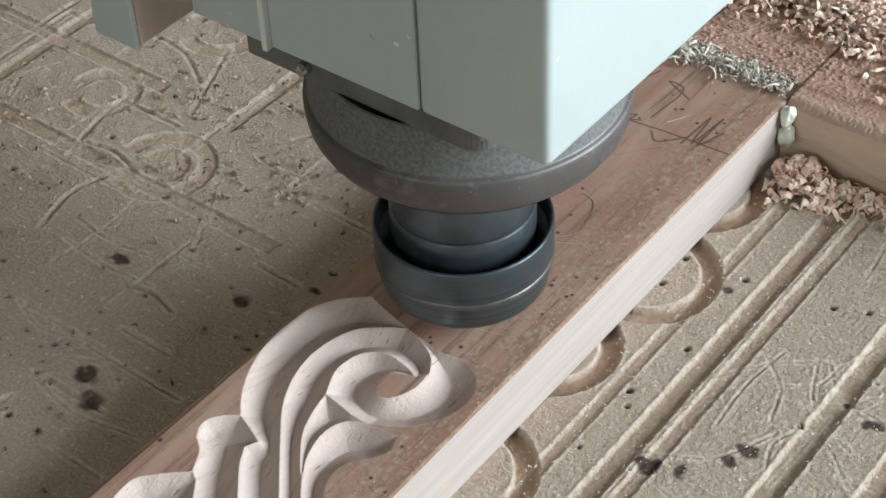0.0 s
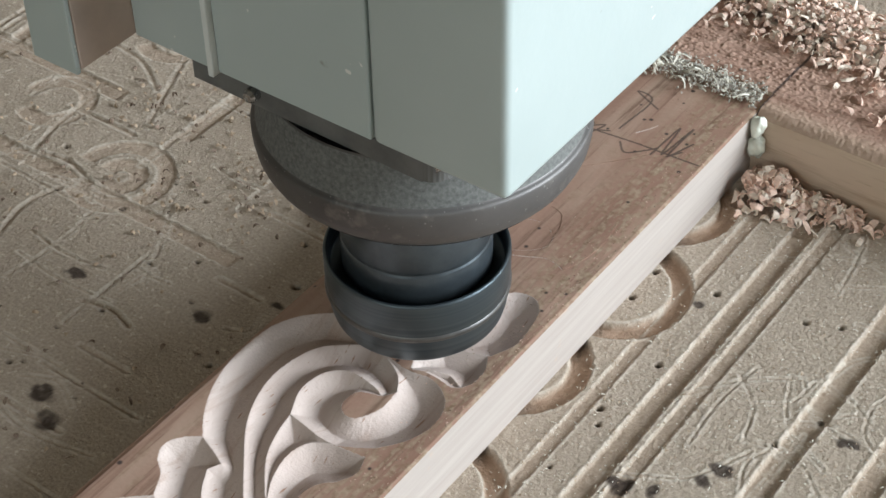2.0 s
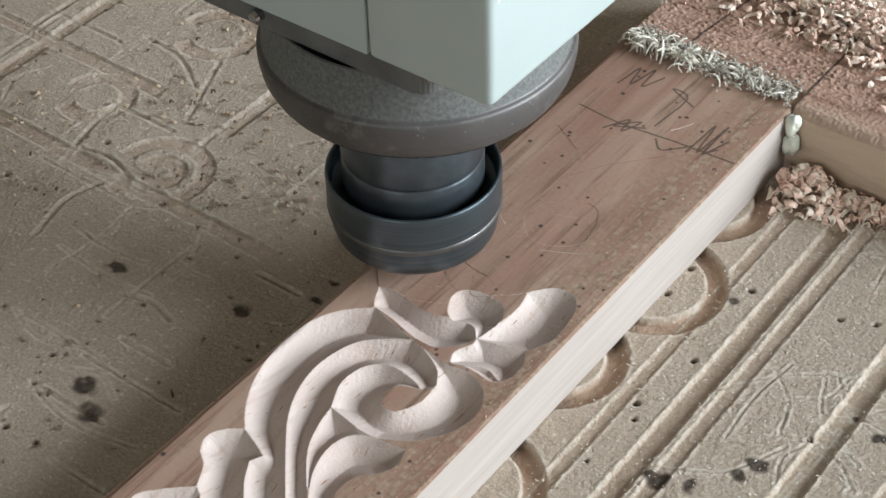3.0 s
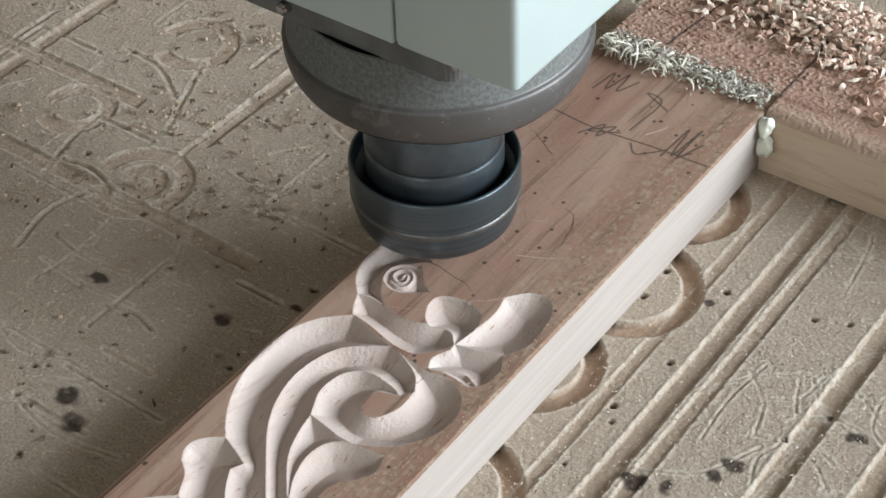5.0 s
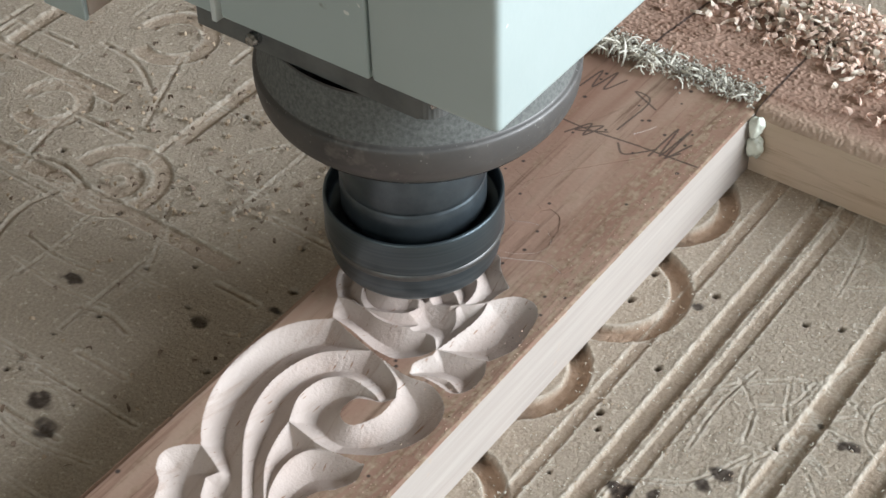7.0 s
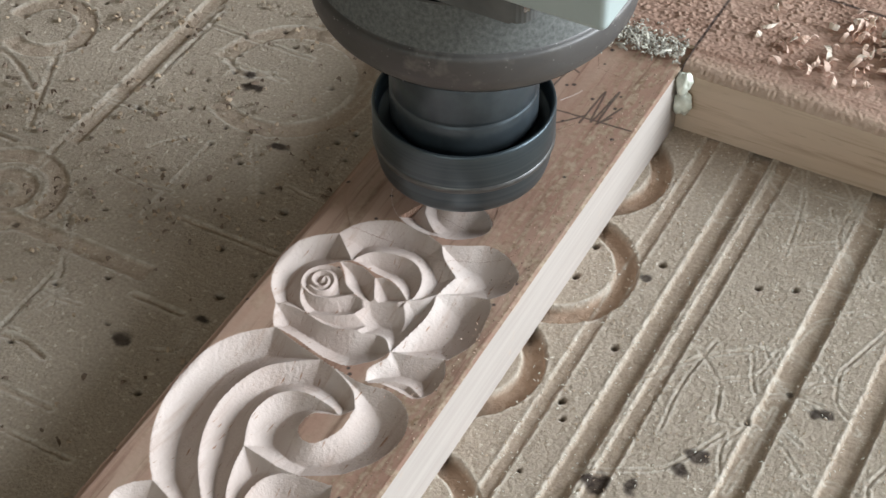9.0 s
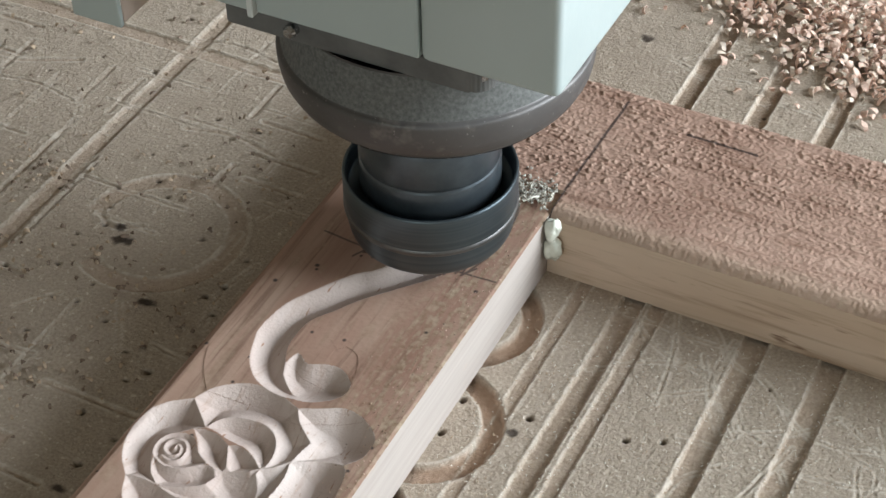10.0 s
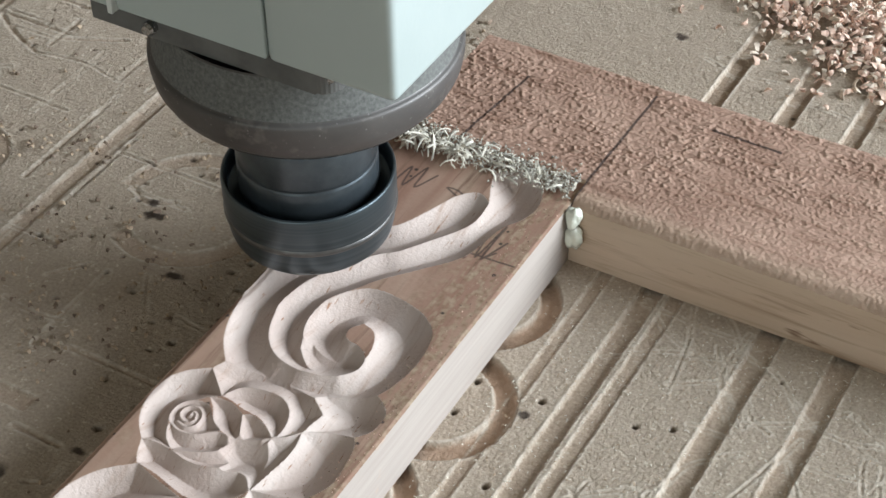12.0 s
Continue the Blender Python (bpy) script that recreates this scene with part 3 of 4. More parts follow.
groove("strand_end", 8.95, [(-47.5, -98.9, 1), (-45.7, -90.4), (-41.0, -92.7), (-35.5, -90.5), (-30.5, -90.2), (-25.7, -93.9), (-24.8, -98.5), (-28.2, -103.1), (-34.1, -106.4), (-41.0, -106.1)])
groove("strand", STRAND, [(-31.4, -4.5, 1), (-27.7, -13.7), (-27.8, -24.7), (-34.1, -35.7), (-41.7, -47.1), (-46.9, -51.8), (-53.7, -61.8), (-59.8, -72.8), (-61.8, -84.6), (-60.7, -90.3), (-57.7, -98.2), (-52.6, -104.1), (-46.0, -107.0), (-39.0, -107.3), (-30.7, -104.3, 1)] +
       [(-38.1, -101.7), (-42.9, -99.2), (-47.7, -94.3), (-50.1, -87.6), (-50.1, -79.5), (-48.5, -74.6), (-44.4, -68.6), (-40.4, -62.1), (-31.0, -50.8), (-21.9, -38.8), (-18.5, -22.3), (-14.2, -13.9), (-12.9, -5.5), (-16.6, 3.7), (-23.8, 7.7), (-30.4, 6.4), (-33.1, 1.8)])
groove("coil", COIL, [(-28.2, -11.7, 1), (-33.6, -9.4), (-39.1, -14.4), (-43.5, -25.7), (-48.3, -36.0), (-54.0, -40.3), (-63.4, -49.5), (-70.8, -61.5), (-74.7, -73.1), (-74.9, -84.8), (-72.8, -94.5), (-70.8, -101.5), (-67.4, -108.4), (-61.9, -115.1, 1)] +
       [(-55.7, -116.5), (-49.2, -117.5), (-41.8, -116.8), (-33.5, -115.7), (-24.1, -112.9), (-17.6, -109.3), (-13.3, -102.0), (-11.0, -91.0), (-11.6, -80.6), (-14.0, -74.0), (-20.3, -68.7), (-30.4, -66.1), (-39.5, -66.5), (-45.9, -71.3), (-50.1, -79.5), (-50.1, -87.6), (-47.7, -94.3), (-42.9, -99.2), (-38.1, -101.7), (-30.7, -104.3, 1)] +
       [(-28.0, -101.6), (-26.5, -95.8), (-27.4, -91.6, 1), (-31.6, -90.4), (-35.9, -88.6), (-36.4, -84.5), (-34.0, -81.1, 1), (-29.0, -83.1), (-25.9, -90.0), (-26.1, -97.4), (-28.6, -103.2)] +
       [(-30.7, -104.3, 1), (-39.0, -107.3), (-46.0, -107.0), (-52.6, -104.1), (-57.7, -98.2), (-60.7, -90.3), (-61.8, -84.6), (-59.8, -72.8), (-53.7, -61.8), (-46.9, -51.8), (-41.7, -47.1), (-34.1, -35.7), (-27.8, -24.7), (-27.7, -13.7), (-28.2, -11.7, 1)])
PENCIL = [  # scribbles on the stile and on the rail, millimetres
    [(-66, -38.2), (-48, -39.5), (-28, -37.5), (-6, -36)],
    [(-52, -45), (-47, -36), (-46, -43), (-43, -35), (-50, -42), (-40, -37)],
    [(-22, -40), (-21, -22), (-19, -38), (-17, -20), (-17, -37), (-13, -27)],
    [(-62, -20), (-60, -8), (-58, -18), (-55, -6), (-54, -17), (-50, -8)],
    [(-38, -34), (-37, -14), (-44, -12), (-33, -17)],
    [(-34, -40), (-30, -44), (-26, -41), (-22, -36)],
    [(-17, -38), (-14, -33)],
]


SLOPE = 0.74


def crest_line(outline):
    """The closed crest in metres: smooth runs between sharp corners."""
    n = len(outline)
    start = next(i for i, p in enumerate(outline) if len(p) > 2)
    ring = [outline[(start + i) % n] for i in range(n + 1)]
    runs, run = [], [ring[0]]
    for p in ring[1:]:
        run.append(p)
        if len(p) > 2:
            runs.append(run)
            run = [p]
    return np.concatenate([curve_points([q[:2] for q in r], 6) for r in runs]) / 1000


def enclosed(X, Y, ring):
    """Which grid points lie within the closed ring (even-odd)."""
    xs, ys = X[0], Y[:, 0]
    out = np.zeros(X.shape, bool)
    a, b = ring, np.roll(ring, -1, 0)
    for j in range(*np.searchsorted(ys, [ring[:, 1].min(), ring[:, 1].max()])):
        y = ys[j] + 1.3e-7
        m = (a[:, 1] > y) != (b[:, 1] > y)
        cross = a[m, 0] + (y - a[m, 1]) / (b[m, 1] - a[m, 1]) * (b[m, 0] - a[m, 0])
        out[j] = (cross[:, None] < xs[None]).sum(0) % 2 == 1
    return out


def stile():
    step = 0.00031
    nx, ny = int((EAST - WEST) / step), int((END + 0.31) / step)
    X, Y = np.meshgrid(np.linspace(WEST, EAST, nx + 1), np.linspace(-0.31, END, ny + 1))
    cutz = np.zeros(X.shape)
    before = []
    rough = (lattice(X * 1500, Y * 900, 33) - 0.5) * 0.00009
    for name, when, outline in GROOVES:
        crest = crest_line(outline)
        d, _ = near_line(X, Y, crest, 0.013)
        if name == "eye":
            d = np.minimum(d, near_line(X, Y, curve_points(EYE_SPIRAL, 8) / 1000, 0.013)[0])
        inside = enclosed(X, Y, crest)
        d = np.where(inside, d, 0)
        z = np.where(inside, -SLOPE * 0.0075 * np.tanh(d / 0.0075) + rough * ease(0, 0.001, d), 0)
        lowered = inside & (z < cutz - 0.00003)
        if isinstance(when, (int, float)):
            before.append((cutz, lowered, when))
        else:
            far = np.stack([np.hypot(X - x / 1000, Y - y / 1000) for _, x, y in when])
            first = np.argmin(far, 0)
            for k, (t, _, _) in enumerate(when):
                before.append((cutz, lowered & (first == k), t))
        cutz = np.where(lowered, z, cutz)
    fresh_v = cutz < -0.00008
    edge_round = 0.0009 * (1 - ease(0, 0.0022, X - WEST)) + 0.0004 * (1 - ease(0, 0.001, EAST - X))
    flat = TOP - edge_round + (lattice(X * 180, Y * 40, 35) - 0.5) * 0.0002
    Z = flat + cutz
    pen = np.zeros(X.shape)
    for line in PENCIL:
        d, _ = near_line(X, Y, curve_points(line, 5) / 1000, 0.002)
        pen = np.maximum(pen, 1 - ease(0.00022, 0.0005, d))
    pen *= 0.75
    dust = ease(0.30, 0.75, lattice(X * 1300, Y * 420, 41)) * ease(-0.034, -0.012, X) * 0.75 + ease(0.72, 0.9, lattice(X * 700, Y * 110, 44)) * 0.3
    for k in range(70):
        x, y = random.uniform(WEST, EAST), random.uniform(-0.27, 0)
        r = random.uniform(0.0005, 0.0009)
        j, i = np.searchsorted(Y[:, 0], [y - 2 * r, y + 2 * r]), np.searchsorted(X[0], [x - 2 * r, x + 2 * r])
        near = np.s_[j[0]:j[1], i[0]:i[1]]
        pen[near] = np.maximum(pen[near], 0.9 * (1 - ease(r * 0.6, r * 1.1, np.hypot(X[near] - x, Y[near] - y))))
    anyof = lambda a: a[:-1, :-1] | a[1:, :-1] | a[:-1, 1:] | a[1:, 1:]
    thing = new("carved_stile")
    tagged(thing, "reddish brown door stile with a half-carved rose relief", "board")
    vals = {"pencil": np.where(fresh_v, 0, pen), "dust": np.where(fresh_v, 0, dust)}
    body = sheet("body", X, Y, Z, [STILE, FRESH, PALE], anyof(fresh_v).astype(int), vals, 0.0, None, 28)
    body.parent = thing
    foot = block(bmesh.new(), (WEST, -0.9, 0.0), (EAST, -0.311, TOP), 0.0006)
    part("far_length", foot, STILE, thing)
    # stock still standing in the carving; each piece goes down into the cut as the cutter takes it away
    pieces = []
    for n, (was, lowered, when) in enumerate(before):
        keep = anyof(lowered)
        if when < 0 or not keep.any():
            continue
        cut_v = was < -0.00008
        p = sheet("uncut_wood", X, Y, flat + was + 0.00003 + 0.00002 * (n % 7), [STILE, FRESH, STILE], anyof(cut_v).astype(int),
                  {"pencil": np.where(cut_v, 0, pen), "dust": np.where(cut_v, 0, dust)}, TOP - 0.0070, keep, 28)
        p.parent = thing
        tagged(p, "brown wood not yet cut away")
        pieces.append((p, when))
    return pieces


STOCK = stile()


def rail():
    X, Y = np.meshgrid(np.linspace(WEST + 0.001, 0.20, 860), np.linspace(0.0, 0.0722, 240))
    top = 0.0258
    lump = ease(0.52, 0.85, lattice(X * 760 + Y * 420, Y * 1250 - X * 330, 51))
    where = ease(0.007, 0.022, Y - 0.12 * np.clip(X, 0, 0.12)) * (0.35 + 0.65 * ease(0.3, 0.6, lattice(X * 60, Y * 130, 52)))
    Z = top + lump * where * 0.00045 + (lattice(X * 1200, Y * 1200, 53) - 0.5) * 0.0003 + (lattice(X * 40, Y * 220, 54) - 0.5) * 0.0005
    Z -= 0.0024 * (1 - np.clip(Y / 0.0042, 0, 1)) ** 2 + 0.0006 * (1 - ease(0, 0.0015, 0.0722 - Y))
    pen = np.zeros(X.shape)
    for line in ([(-4, 0.006), (-3.2, 66)], [(-54, 5), (-48.5, 55)], [(22, 57.7), (34, 57.5), (47, 57.1)]):
        d, _ = near_line(X, Y, curve_points(line, 3) / 1000, 0.002)
        pen = np.maximum(pen, (1 - ease(0.0003, 0.0007, d)) * 0.85)
    dust = (1 - ease(0.002, 0.010, Y + (lattice(X * 90, Y * 160, 57) - 0.5) * 0.004)) * 0.55 + ease(0.7, 0.85, lump) * 0.25
    keep = ~((X[:-1, :-1] < EAST) & (Y[:-1, :-1] < END))
    thing = new("rail")
    tagged(thing, "reddish wooden rail with torn rough grain, butted against the stile", "board")
    body = sheet("body", X, Y, Z, [RAILTOP, RAILSIDE], None, {"pencil": pen, "dust": np.clip(dust, 0, 1)}, 0.0, keep)
    body.parent = thing
    part("far_length", block(bmesh.new(), (0.2003, 0.0, 0), (0.60, 0.0722, 0.0256), 0.001), [RAILSIDE], thing)


rail()

# ---- the moving spindle head; its origin is the axis, at bed height ----


def spindle_head():
    head = new("spindle_head")
    tagged(head, "grey enamelled router spindle head with a dark steel nose", "spindle")
    cx, cy, zb, wt = 0.0600, -0.0423, 0.1296, 0.0025
    bm = block(bmesh.new(), (0.0203, cy, zb), (cx, cy + 0.16, 0.42), 0.0022)
    cover = part("cover", bm, COVER, head)
    for f in cover.data.polygons:
        f.use_smooth = True
    bm = block(bmesh.new(), (-0.0300, cy + 0.0006, zb), (0.0197, cy + 0.16, 0.42), 0.0008)
    part("side_panel", bm, COVER, head)
    bm = block(bmesh.new(), (-0.0320, cy - 0.0012, zb - 0.0008), (-0.0301, cy + 0.02, 0.42), 0.0005)
    part("folded_edge", bm, EDGE, head, "pale folded sheet edge")
    bm = block(bmesh.new(), (-0.0600, cy + 0.0014, zb - 0.0008), (-0.0322, cy + 0.16, 0.42), 0.0008)
    part("back_panel", bm, COVER, head)
    bm = block(bmesh.new(), (-0.0618, -0.0605, 0.1290), (-0.0602, cy + 0.016, 0.42), 0.0005)
    part("bracket", bm, PRIMER, head, "pinkish primed bracket plate")
    bm = block(bmesh.new(), (-0.0762, -0.0622, 0.1282), (-0.0602, -0.0606, 0.42), 0.0005)
    part("bracket_flange", bm, COVER, head)
    # mounting plate under the cover, with its rounded corner cut back
    bm = bmesh.new()
    outline = [(-0.0420, cy + 0.003), (0.033, cy + 0.003)]
    outline += [(0.033 + 0.005 * math.sin(a), cy + 0.008 - 0.005 * math.cos(a)) for a in np.linspace(0.2, math.pi / 2, 6)]
    outline += [(0.038, 0.045), (-0.0420, 0.045)]
    low = [bm.verts.new((x, y, 0.1215)) for x, y in outline]
    high = [bm.verts.new((x, y, zb - 0.0004)) for x, y in outline]
    bm.faces.new(low[::-1])
    bm.faces.new(high)
    for k in range(len(low)):
        n = (k + 1) % len(low)
        bm.faces.new([low[k], low[n], high[n], high[k]])
    bmesh.ops.bevel(bm, geom=list(bm.edges), offset=0.0006, segments=2, affect="EDGES")
    plate = part("mounting_plate", bm, DARKPLATE, head)
    for x, y in ((0.0355, cy + 0.0075), (-0.020, cy + 0.0028)):
        bm = bmesh.new()
        lathe(bm, [(0, 0.0032), (0.0014, 0.003), (0.002, 0.002), (0.002, -0.002), (0, -0.002)], 16)
        bmesh.ops.rotate(bm, verts=bm.verts, cent=(0, 0, 0), matrix=Matrix.Rotation(radians(90), 3, "X"))
        bmesh.ops.translate(bm, verts=bm.verts, vec=(x, y, 0.1262))
        part("screw", bm, STEEL, plate, "bright screw head")
    # bell-shaped nose
    aside = Vector((0.0022, 0.0017, 0))
    bm = lathe(bmesh.new(), rounded([(0.0425, 0.1214), (0.0432, 0.1162), (0.0444, 0.1105), (0.0452, 0.1073), (0.0463, 0.1069), (0.0467, 0.1060), (0.0466, 0.1025), (0.0459, 0.0985),
                                     (0.0440, 0.0948), (0.0412, 0.0919), (0.0378, 0.0904), (0.0200, 0.0908), (0, 0.0908)], 0.0005), 128)
    bmesh.ops.translate(bm, verts=bm.verts, vec=aside)
    flange = part("nose_flange", bm, IRON, head, "dusty dark round nose flange", True)
    bm = lathe(bmesh.new(), [(0.0427, 0.1208), (0.0434, 0.1164), (0.0446, 0.1107), (0.0453, 0.1077)], 128)
    bmesh.ops.translate(bm, verts=bm.verts, vec=aside)
    part("dust_layer", bm, DUST, flange, "pale dust lying on the flange", True)
    # lighter steel ring round the flange's lower edge
    bm = lathe(bmesh.new(), [(0.0382, 0.09040), (0.0392, 0.0908), (0.0412, 0.0917), (0.0417, 0.0922)], 128)
    bmesh.ops.translate(bm, verts=bm.verts, vec=aside)
    part("lower_rim", bm, STEEL, flange, "lighter grey lower rim", True)
    bm = lathe(bmesh.new(), rounded([(0.0180, 0.0909), (0.0180, 0.0852), (0.0174, 0.0848), (0.0174, 0.0840), (0.0180, 0.0836), (0.0180, 0.0826), (0.0175, 0.0822), (0.0175, 0.0812), (0.0188, 0.0806), (0.0188, 0.0792),
                                     (0.0205, 0.0780), (0.0217, 0.0768), (0.0221, 0.0752), (0.0221, 0.0640), (0.0216, 0.0632), (0.0221, 0.0624), (0.0221, 0.0520), (0, 0.0520)], 0.0003), 96)
    part("shaft_collar", bm, COLLAR, head, "glossy ringed shaft collar", True)
    bm = lathe(bmesh.new(), rounded([(0, 0.0312), (0.0215, 0.0312), (0.0238, 0.0320), (0.0256, 0.0340), (0.0264, 0.0370), (0.0271, 0.0425), (0.0270, 0.0432), (0.0270, 0.0440), (0.0274, 0.0448), (0.0275, 0.0560),
                                     (0.0270, 0.0567), (0.0262, 0.0563), (0.0259, 0.0500), (0, 0.0500)], 0.0005), 128)
    nut = part("collet_nut", bm, BLACK, head, "black steel collet nut", True)
    bm = lathe(bmesh.new(), [(0.0272, 0.0424), (0.0276, 0.0431), (0.0276, 0.0441), (0.0272, 0.0447)], 128)
    part("worn_band", bm, WORN, nut, "worn grey ring round the nut", True)
    bm = lathe(bmesh.new(), [(0.0030, 0.0316), (0.0030, 0.0285), (0.0016, 0.0240), (0.0006, 0.0205), (0, 0.0202)], 24)
    part("cutter", bm, STEEL, head, "slim steel carving cutter", True)
    return head


SPINDLE = spindle_head()

# ---- glue, shavings, chips and crumbs ----


def glue():
    for x, y, z, s, t in ((-0.0016, -0.0022, 0.0212, 0.0034, 0.4), (-0.0012, -0.0020, 0.0128, 0.0036, 1.3)):
        bm = bmesh.new()
        bmesh.ops.create_icosphere(bm, subdivisions=4, radius=1)
        for v in bm.verts:
            n = noise.noise(v.co * 1.4 + Vector((t, t, 0))) * 0.35 + noise.noise(v.co * 4 + Vector((t, 0, t))) * 0.08
            v.co = Vector((v.co.x * s * 0.85, v.co.y * s * 0.8, v.co.z * s * 1.3)) * (1 + n)
        ob = finish("glue_blob", bm, GLUE, None, "milky hot glue blob in the corner of the joint", "glue", "glue at the joint")
        ob.location = (x, y, z)


glue()


def scatter(name, label, mats, places, size, seed, curl=1.0, slim=0.35, tilt=0.4):
    """Loose curled flakes, each a bent strip of a few faces, at the given (x, y, z)."""
    rnd = random.Random(seed)
    verts, faces, mi = [], [], []
    for x, y, z in places:
        n, wd = rnd.uniform(0.5, 1.3) * size, rnd.uniform(0.6, 1.3) * size * slim
        bend, tw = rnd.uniform(0.3, 1.9) * curl, rnd.uniform(-0.8, 0.8)
        q = Euler((rnd.gauss(0, tilt), rnd.gauss(0, tilt), rnd.uniform(0, 6.28))).to_matrix()
        b = len(verts)
        for k in range(6):
            a = (k / 5 - 0.5) * bend * 2
            r = n / max(bend * 2, 0.2)
            p = Vector((r * math.sin(a), 0, r * (math.cos(a) - 1) + 0.2 * size))
            side = Vector((0, wd * 0.5 * (1 - 0.5 * abs(k - 2.5) / 2.5 + rnd.uniform(-0.2, 0.2)), wd * 0.2 * tw * (k - 2.5)))
            for sgn in (-1, 1):
                verts.append(tuple(Vector((x, y, z)) + q @ (p + side * sgn)))
        for k in range(5):
            faces.append((b + 2 * k, b + 2 * k + 1, b + 2 * k + 3, b + 2 * k + 2))
            mi.append(rnd.randrange(len(mats)) if k == 0 else mi[-1])
    me = bpy.data.meshes.new(name)
    me.from_pydata(verts, [], faces)
    for m in mats:
        me.materials.append(m)
    me.polygons.foreach_set("material_index", mi)
    ob = new(name, me)
    thick = ob.modifiers.new("thickness", "SOLIDIFY")
    thick.thickness = size * 0.035
    return tagged(ob, label, "wood chips", kind="stuff")


def heap(rnd, n, x, y, sx, sy, z0, high):
    out = []
    for k in range(n):
        a, b = rnd.gauss(0, 0.45), rnd.gauss(0, 0.45)
        h = max(0, 1 - a * a - b * b) * high
        out.append((x + a * sx, y + b * sy, z0 + rnd.uniform(0, 1) * h))
    return out


R = random.Random(12)
CORNER_CHIPS = scatter("wood_chips", "heap of curled pink wood chips beside the joint", CHIP[:2] + CHIP[:1], [
    p for p in heap(R, 280, 0.010, -0.010, 0.015, 0.012, 0.0004, 0.010) + heap(R, 130, 0.030, -0.006, 0.020, 0.006, 0.0004, 0.004) if p[1] < -0.002 and p[0] > -0.002], 0.0062, 1, 1.5, 0.42, 0.8)
RAIL_CHIPS = scatter("wood_chips", "loose curled wood chips lying on the rail", CHIP, [
    p for p in heap(R, 620, 0.080, 0.042, 0.028, 0.022, 0.0268, 0.009) + heap(R, 60, 0.04, 0.035, 0.03, 0.025, 0.0268, 0.001) if 0.006 < p[1] < 0.070], 0.0052, 2, 1.1, 0.42, 0.6)
BACK_CHIPS = scatter("wood_chips", "thick drift of wood chips on the back of the rail", CHIP, [
    p for p in heap(R, 1900, 0.002, 0.058, 0.055, 0.018, 0.0268, 0.006) + heap(R, 160, 0.0, 0.045, 0.06, 0.02, 0.0268, 0.001) if 0.034 < p[1] < 0.071 and p[0] < 0.06], 0.0052, 4, 1.1, 0.42, 0.6)
scatter("wood_chips", "wide drift of tan and pink chips on the bed behind the rail", CHIP, [
    p for p in heap(R, 1900, 0.075, 0.175, 0.075, 0.045, 0.0005, 0.006) + heap(R, 500, 0.02, 0.19, 0.06, 0.03, 0.0005, 0.005) if p[1] > 0.085], 0.0056, 3, 1.1, 0.42, 0.6)
scatter("wood_shavings", "grey fuzzy shavings along the glued joint", FLUFF[:1] * 2 + FLUFF[1:], [
    (R.uniform(-0.072, -0.006), 0.0080 + R.gauss(0, 0.0036), 0.0254 + R.uniform(0, 0.0010)) for k in range(1500)], 0.0024, 5, 1.8, 0.22)
scatter("wood_shavings", "long cream shavings curling at the joint", FLUFF[1:], [
    (-0.072 + abs(R.gauss(0, 0.022)), 0.004 + R.gauss(0, 0.003), 0.0258 + R.uniform(0, 0.003)) for k in range(70)], 0.010, 6, 1.2, 0.08)
scatter("mdf_crumbs", "dark crumbs of fibreboard strewn over the bed", CRUMB, [
    (R.uniform(-0.33, -0.08), R.uniform(-0.27, 0.12), 0.0006) for k in range(420)] + [
    p for c in ((-0.150, -0.105), (-0.170, -0.075), (-0.185, -0.030), (-0.133, -0.115), (-0.13, -0.010), (-0.225, -0.165), (-0.108, -0.075), (-0.245, -0.14), (-0.205, -0.095), (-0.165, -0.135), (-0.21, -0.04), (-0.14, -0.06)) for p in heap(R, 30, *c, 0.026, 0.018, 0.0006, 0.0015)], 0.0024, 7, 1.2, 0.6)
scatter("sawdust", "fine sawdust crumbs along the stile's sawn edge", [CRUMB[1], CRUMB[0], CHIP[2]], [
    (EAST - 0.0008 - abs(R.gauss(0, 0.006)), R.uniform(-0.28, -0.004), TOP + 0.0001) for k in range(420)], 0.0006, 9, 1.0, 0.5)
scatter("mdf_fuzz", "pale torn fibres along the edges of the old grooves", [FLUFF[1], CRUMB[1]], [
    (x + R.gauss(0, 0.0006), R.uniform(-0.26, -0.003), 0.0003) for x in (0.0242, 0.0315, 0.0337, 0.0392, 0.0662, 0.0742, 0.0915, 0.0995, 0.0082, 0.0128) for k in range(85)] + [
    (R.uniform(0.0, 0.13), R.uniform(-0.26, -0.003), 0.0003) for k in range(2600)], 0.0011, 8, 1.2, 0.3)


def flying_chip(size, seed):
    rnd = random.Random(seed)
    bm = bmesh.new()
    bmesh.ops.create_grid(bm, x_segments=5, y_segments=2, size=0.5)
    for v in bm.verts:
        v.co = Vector((v.co.x * size, v.co.y * size * 0.5 * (1 - 0.5 * abs(v.co.x)), size * (0.25 * math.cos(v.co.x * 2.6) + rnd.uniform(-0.04, 0.04))))
    ob = finish("flying_chip", bm, CHIP[1], None, "pale curled wood chip thrown up by the cutter", "wood chip", "chips in the air")
    thick = ob.modifiers.new("thickness", "SOLIDIFY")
    thick.thickness = size * 0.08
    return ob


FLYERS = [flying_chip(0.006, 1), flying_chip(0.004, 2), flying_chip(0.0065, 3), flying_chip(0.005, 4)]


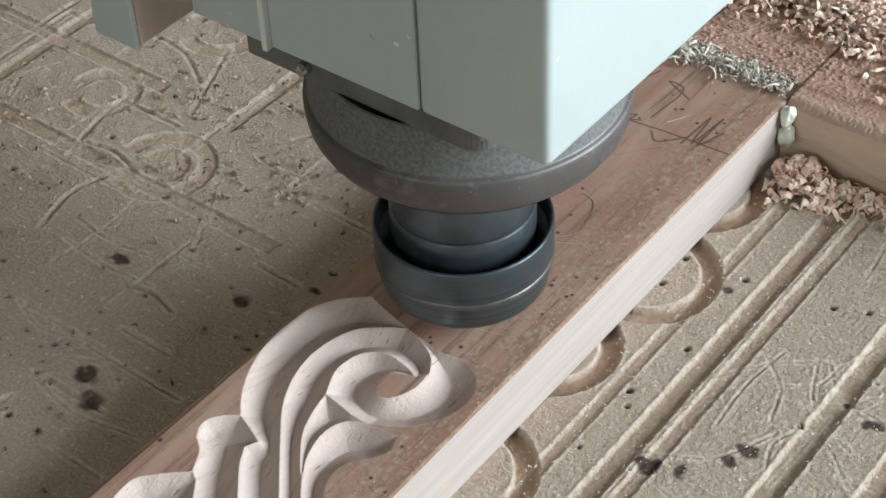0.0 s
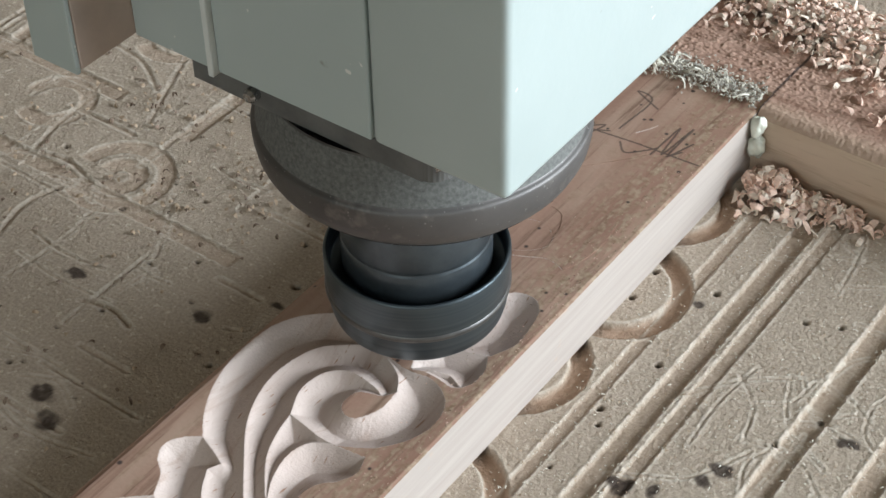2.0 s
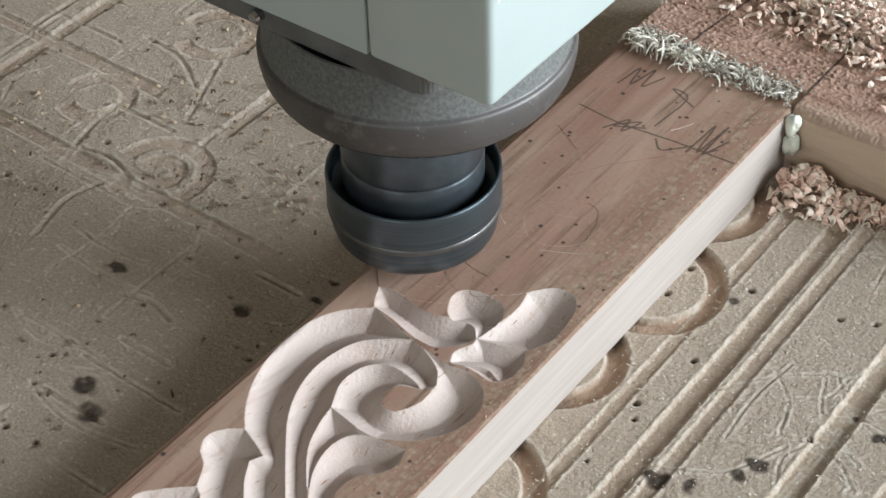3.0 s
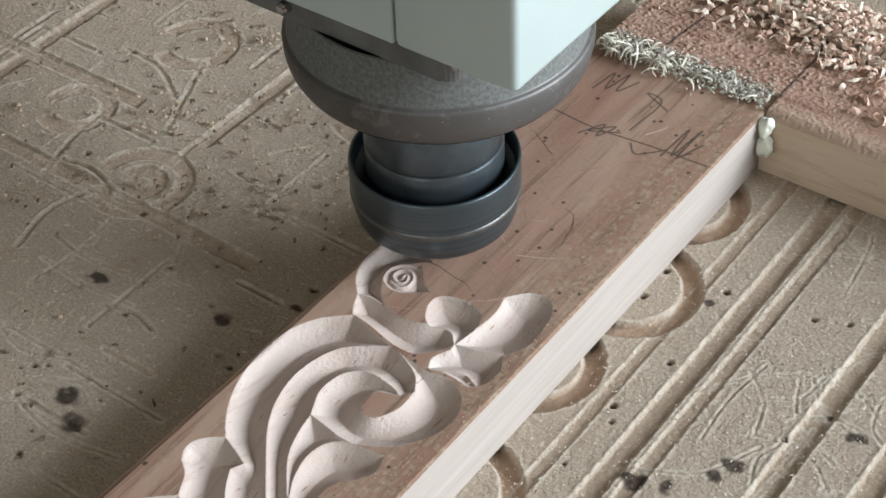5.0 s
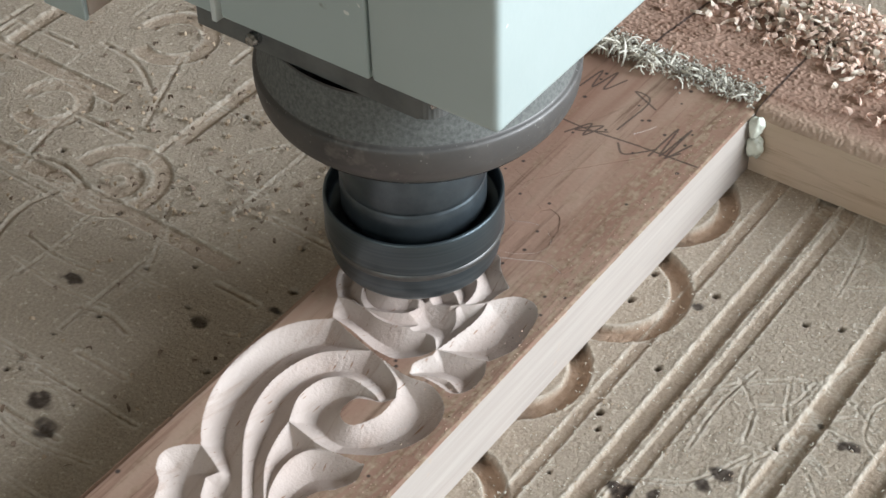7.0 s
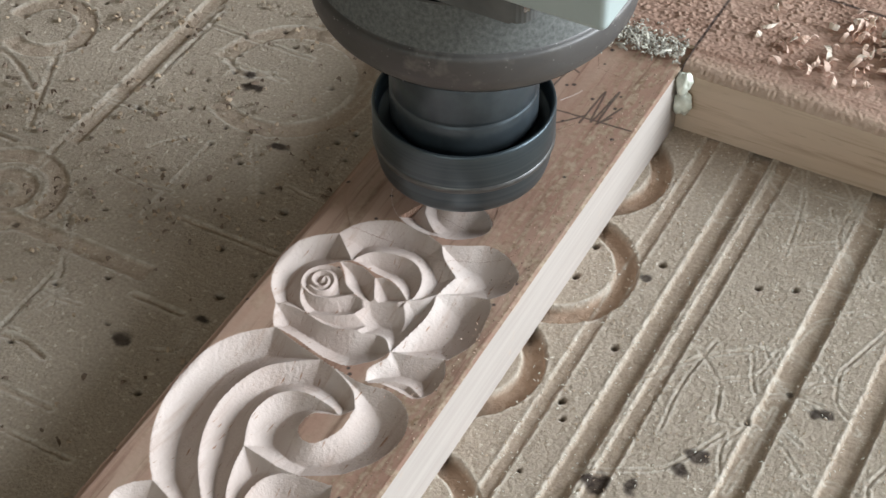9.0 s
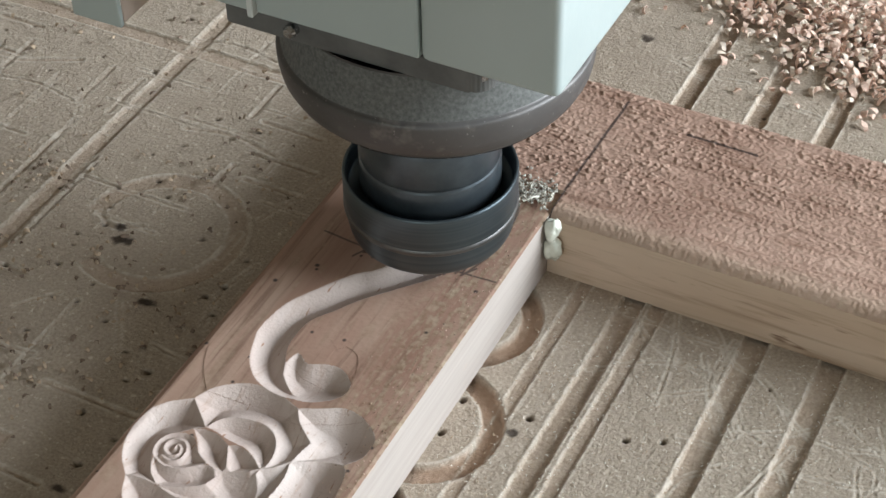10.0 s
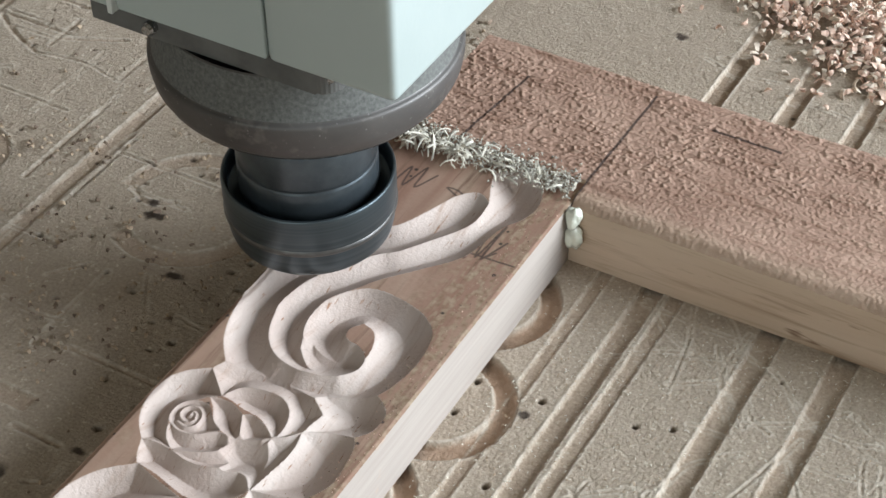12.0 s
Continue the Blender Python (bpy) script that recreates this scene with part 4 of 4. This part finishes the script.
def motions():
    # the head's axis over the bed, second by second
    rows = [
        (0, -0.0372, -0.1422), (0.4, -0.0264, -0.1457), (0.5, -0.0244, -0.1511), (0.8, -0.0262, -0.1496), (1, -0.0363, -0.1418),
        (1.2, -0.0522, -0.1229), (1.5, -0.0360, -0.1409), (1.6, -0.0440, -0.1475), (2, -0.0371, -0.1492), (2.4, -0.0641, -0.1170),
        (2.5, -0.0575, -0.1252), (2.8, -0.0704, -0.1206), (3, -0.0685, -0.1291), (3.2, -0.0735, -0.1304), (3.6, -0.0560, -0.1180),
        (4.0, -0.0660, -0.1260), (4.4, -0.0520, -0.1200), (4.8, -0.0392, -0.1125), (5, -0.0630, -0.1129), (5.2, -0.0594, -0.1012),
        (5.5, -0.0448, -0.1179), (5.8, -0.0455, -0.1207), (6, -0.0664, -0.1379), (6.2, -0.0544, -0.1333), (6.5, -0.0477, -0.1133),
        (6.7, -0.0439, -0.1212), (7.1, -0.0560, -0.1270), (7.5, -0.0430, -0.1180), (7.9, -0.0400, -0.1120), (8.3, -0.0348, -0.1040),
        (8.5, -0.0238, -0.1057), (8.6, -0.0273, -0.1047), (9, -0.0426, -0.0799), (9.2, -0.0456, -0.0780), (9.5, -0.0503, -0.0493),
        (9.8, -0.0295, 0.0041), (10, -0.0324, -0.0276), (10.1, -0.0441, -0.0481), (10.4, -0.0397, -0.0875), (10.5, -0.0413, -0.0865),
        (10.7, -0.0439, -0.0877), (11, -0.0361, -0.0650), (11.3, -0.0599, -0.0887), (11.5, -0.0644, -0.0505), (11.6, -0.0555, -0.0373),
        (12, -0.0678, -0.0569),
    ]
    walk(SPINDLE, [(t, pose(x, y, 0)) for t, x, y in rows])
    for p, when in STOCK:
        walk(p, [(0, pose(0, 0, 0)), (when - 0.1, pose(0, 0, 0)), (when, pose(0, 0, -0.0172)), (12, pose(0, 0, -0.0172))])
    walk(CORNER_CHIPS, [(0, pose(0, 0, 0)), (3.3, pose(0, 0, 0)), (4.6, pose(0.19, -0.06, 0)), (12, pose(0.19, -0.06, 0))])
    walk(BACK_CHIPS, [(0, pose(0, 0, 0)), (6.9, pose(0, 0, 0)), (8.1, pose(0.30, 0.0, 0)), (12, pose(0.30, 0.0, 0))])
    walk(RAIL_CHIPS, [(0, pose(0, 0, 0)), (9.5, pose(0, 0, 0)), (9.9, pose(0.16, 0.0, 0)), (12, pose(0.16, 0.0, 0))])
    hops = [(0.5, 0.35), (1.5, 0.3), (8.5, 0.4), (11.0, 0.35)]
    ends = [((-0.06, -0.16), (-0.0886, -0.189), 0.03), ((-0.06, -0.16), (-0.0990, -0.2153), 0.02), ((-0.05, -0.11), (-0.0196, -0.2154), 0.15), ((-0.06, -0.08), (-0.16, -0.15), 0.02)]
    for ob, (t, half), (a, b, high) in zip(FLYERS, hops, ends):
        rest0, rest1 = pose(a[0], a[1], 0.002), pose(b[0] + 3 * (b[0] - a[0]), b[1] + 3 * (b[1] - a[1]), 0.0006, 10, 5, 160)
        walk(ob, [(0, pose(a[0], a[1], 0.004)), (t - half, pose(a[0], a[1], 0.004)), (t, pose(b[0], b[1], high, 15, 25, 40)), (t + half, rest1), (12, rest1)])


motions()
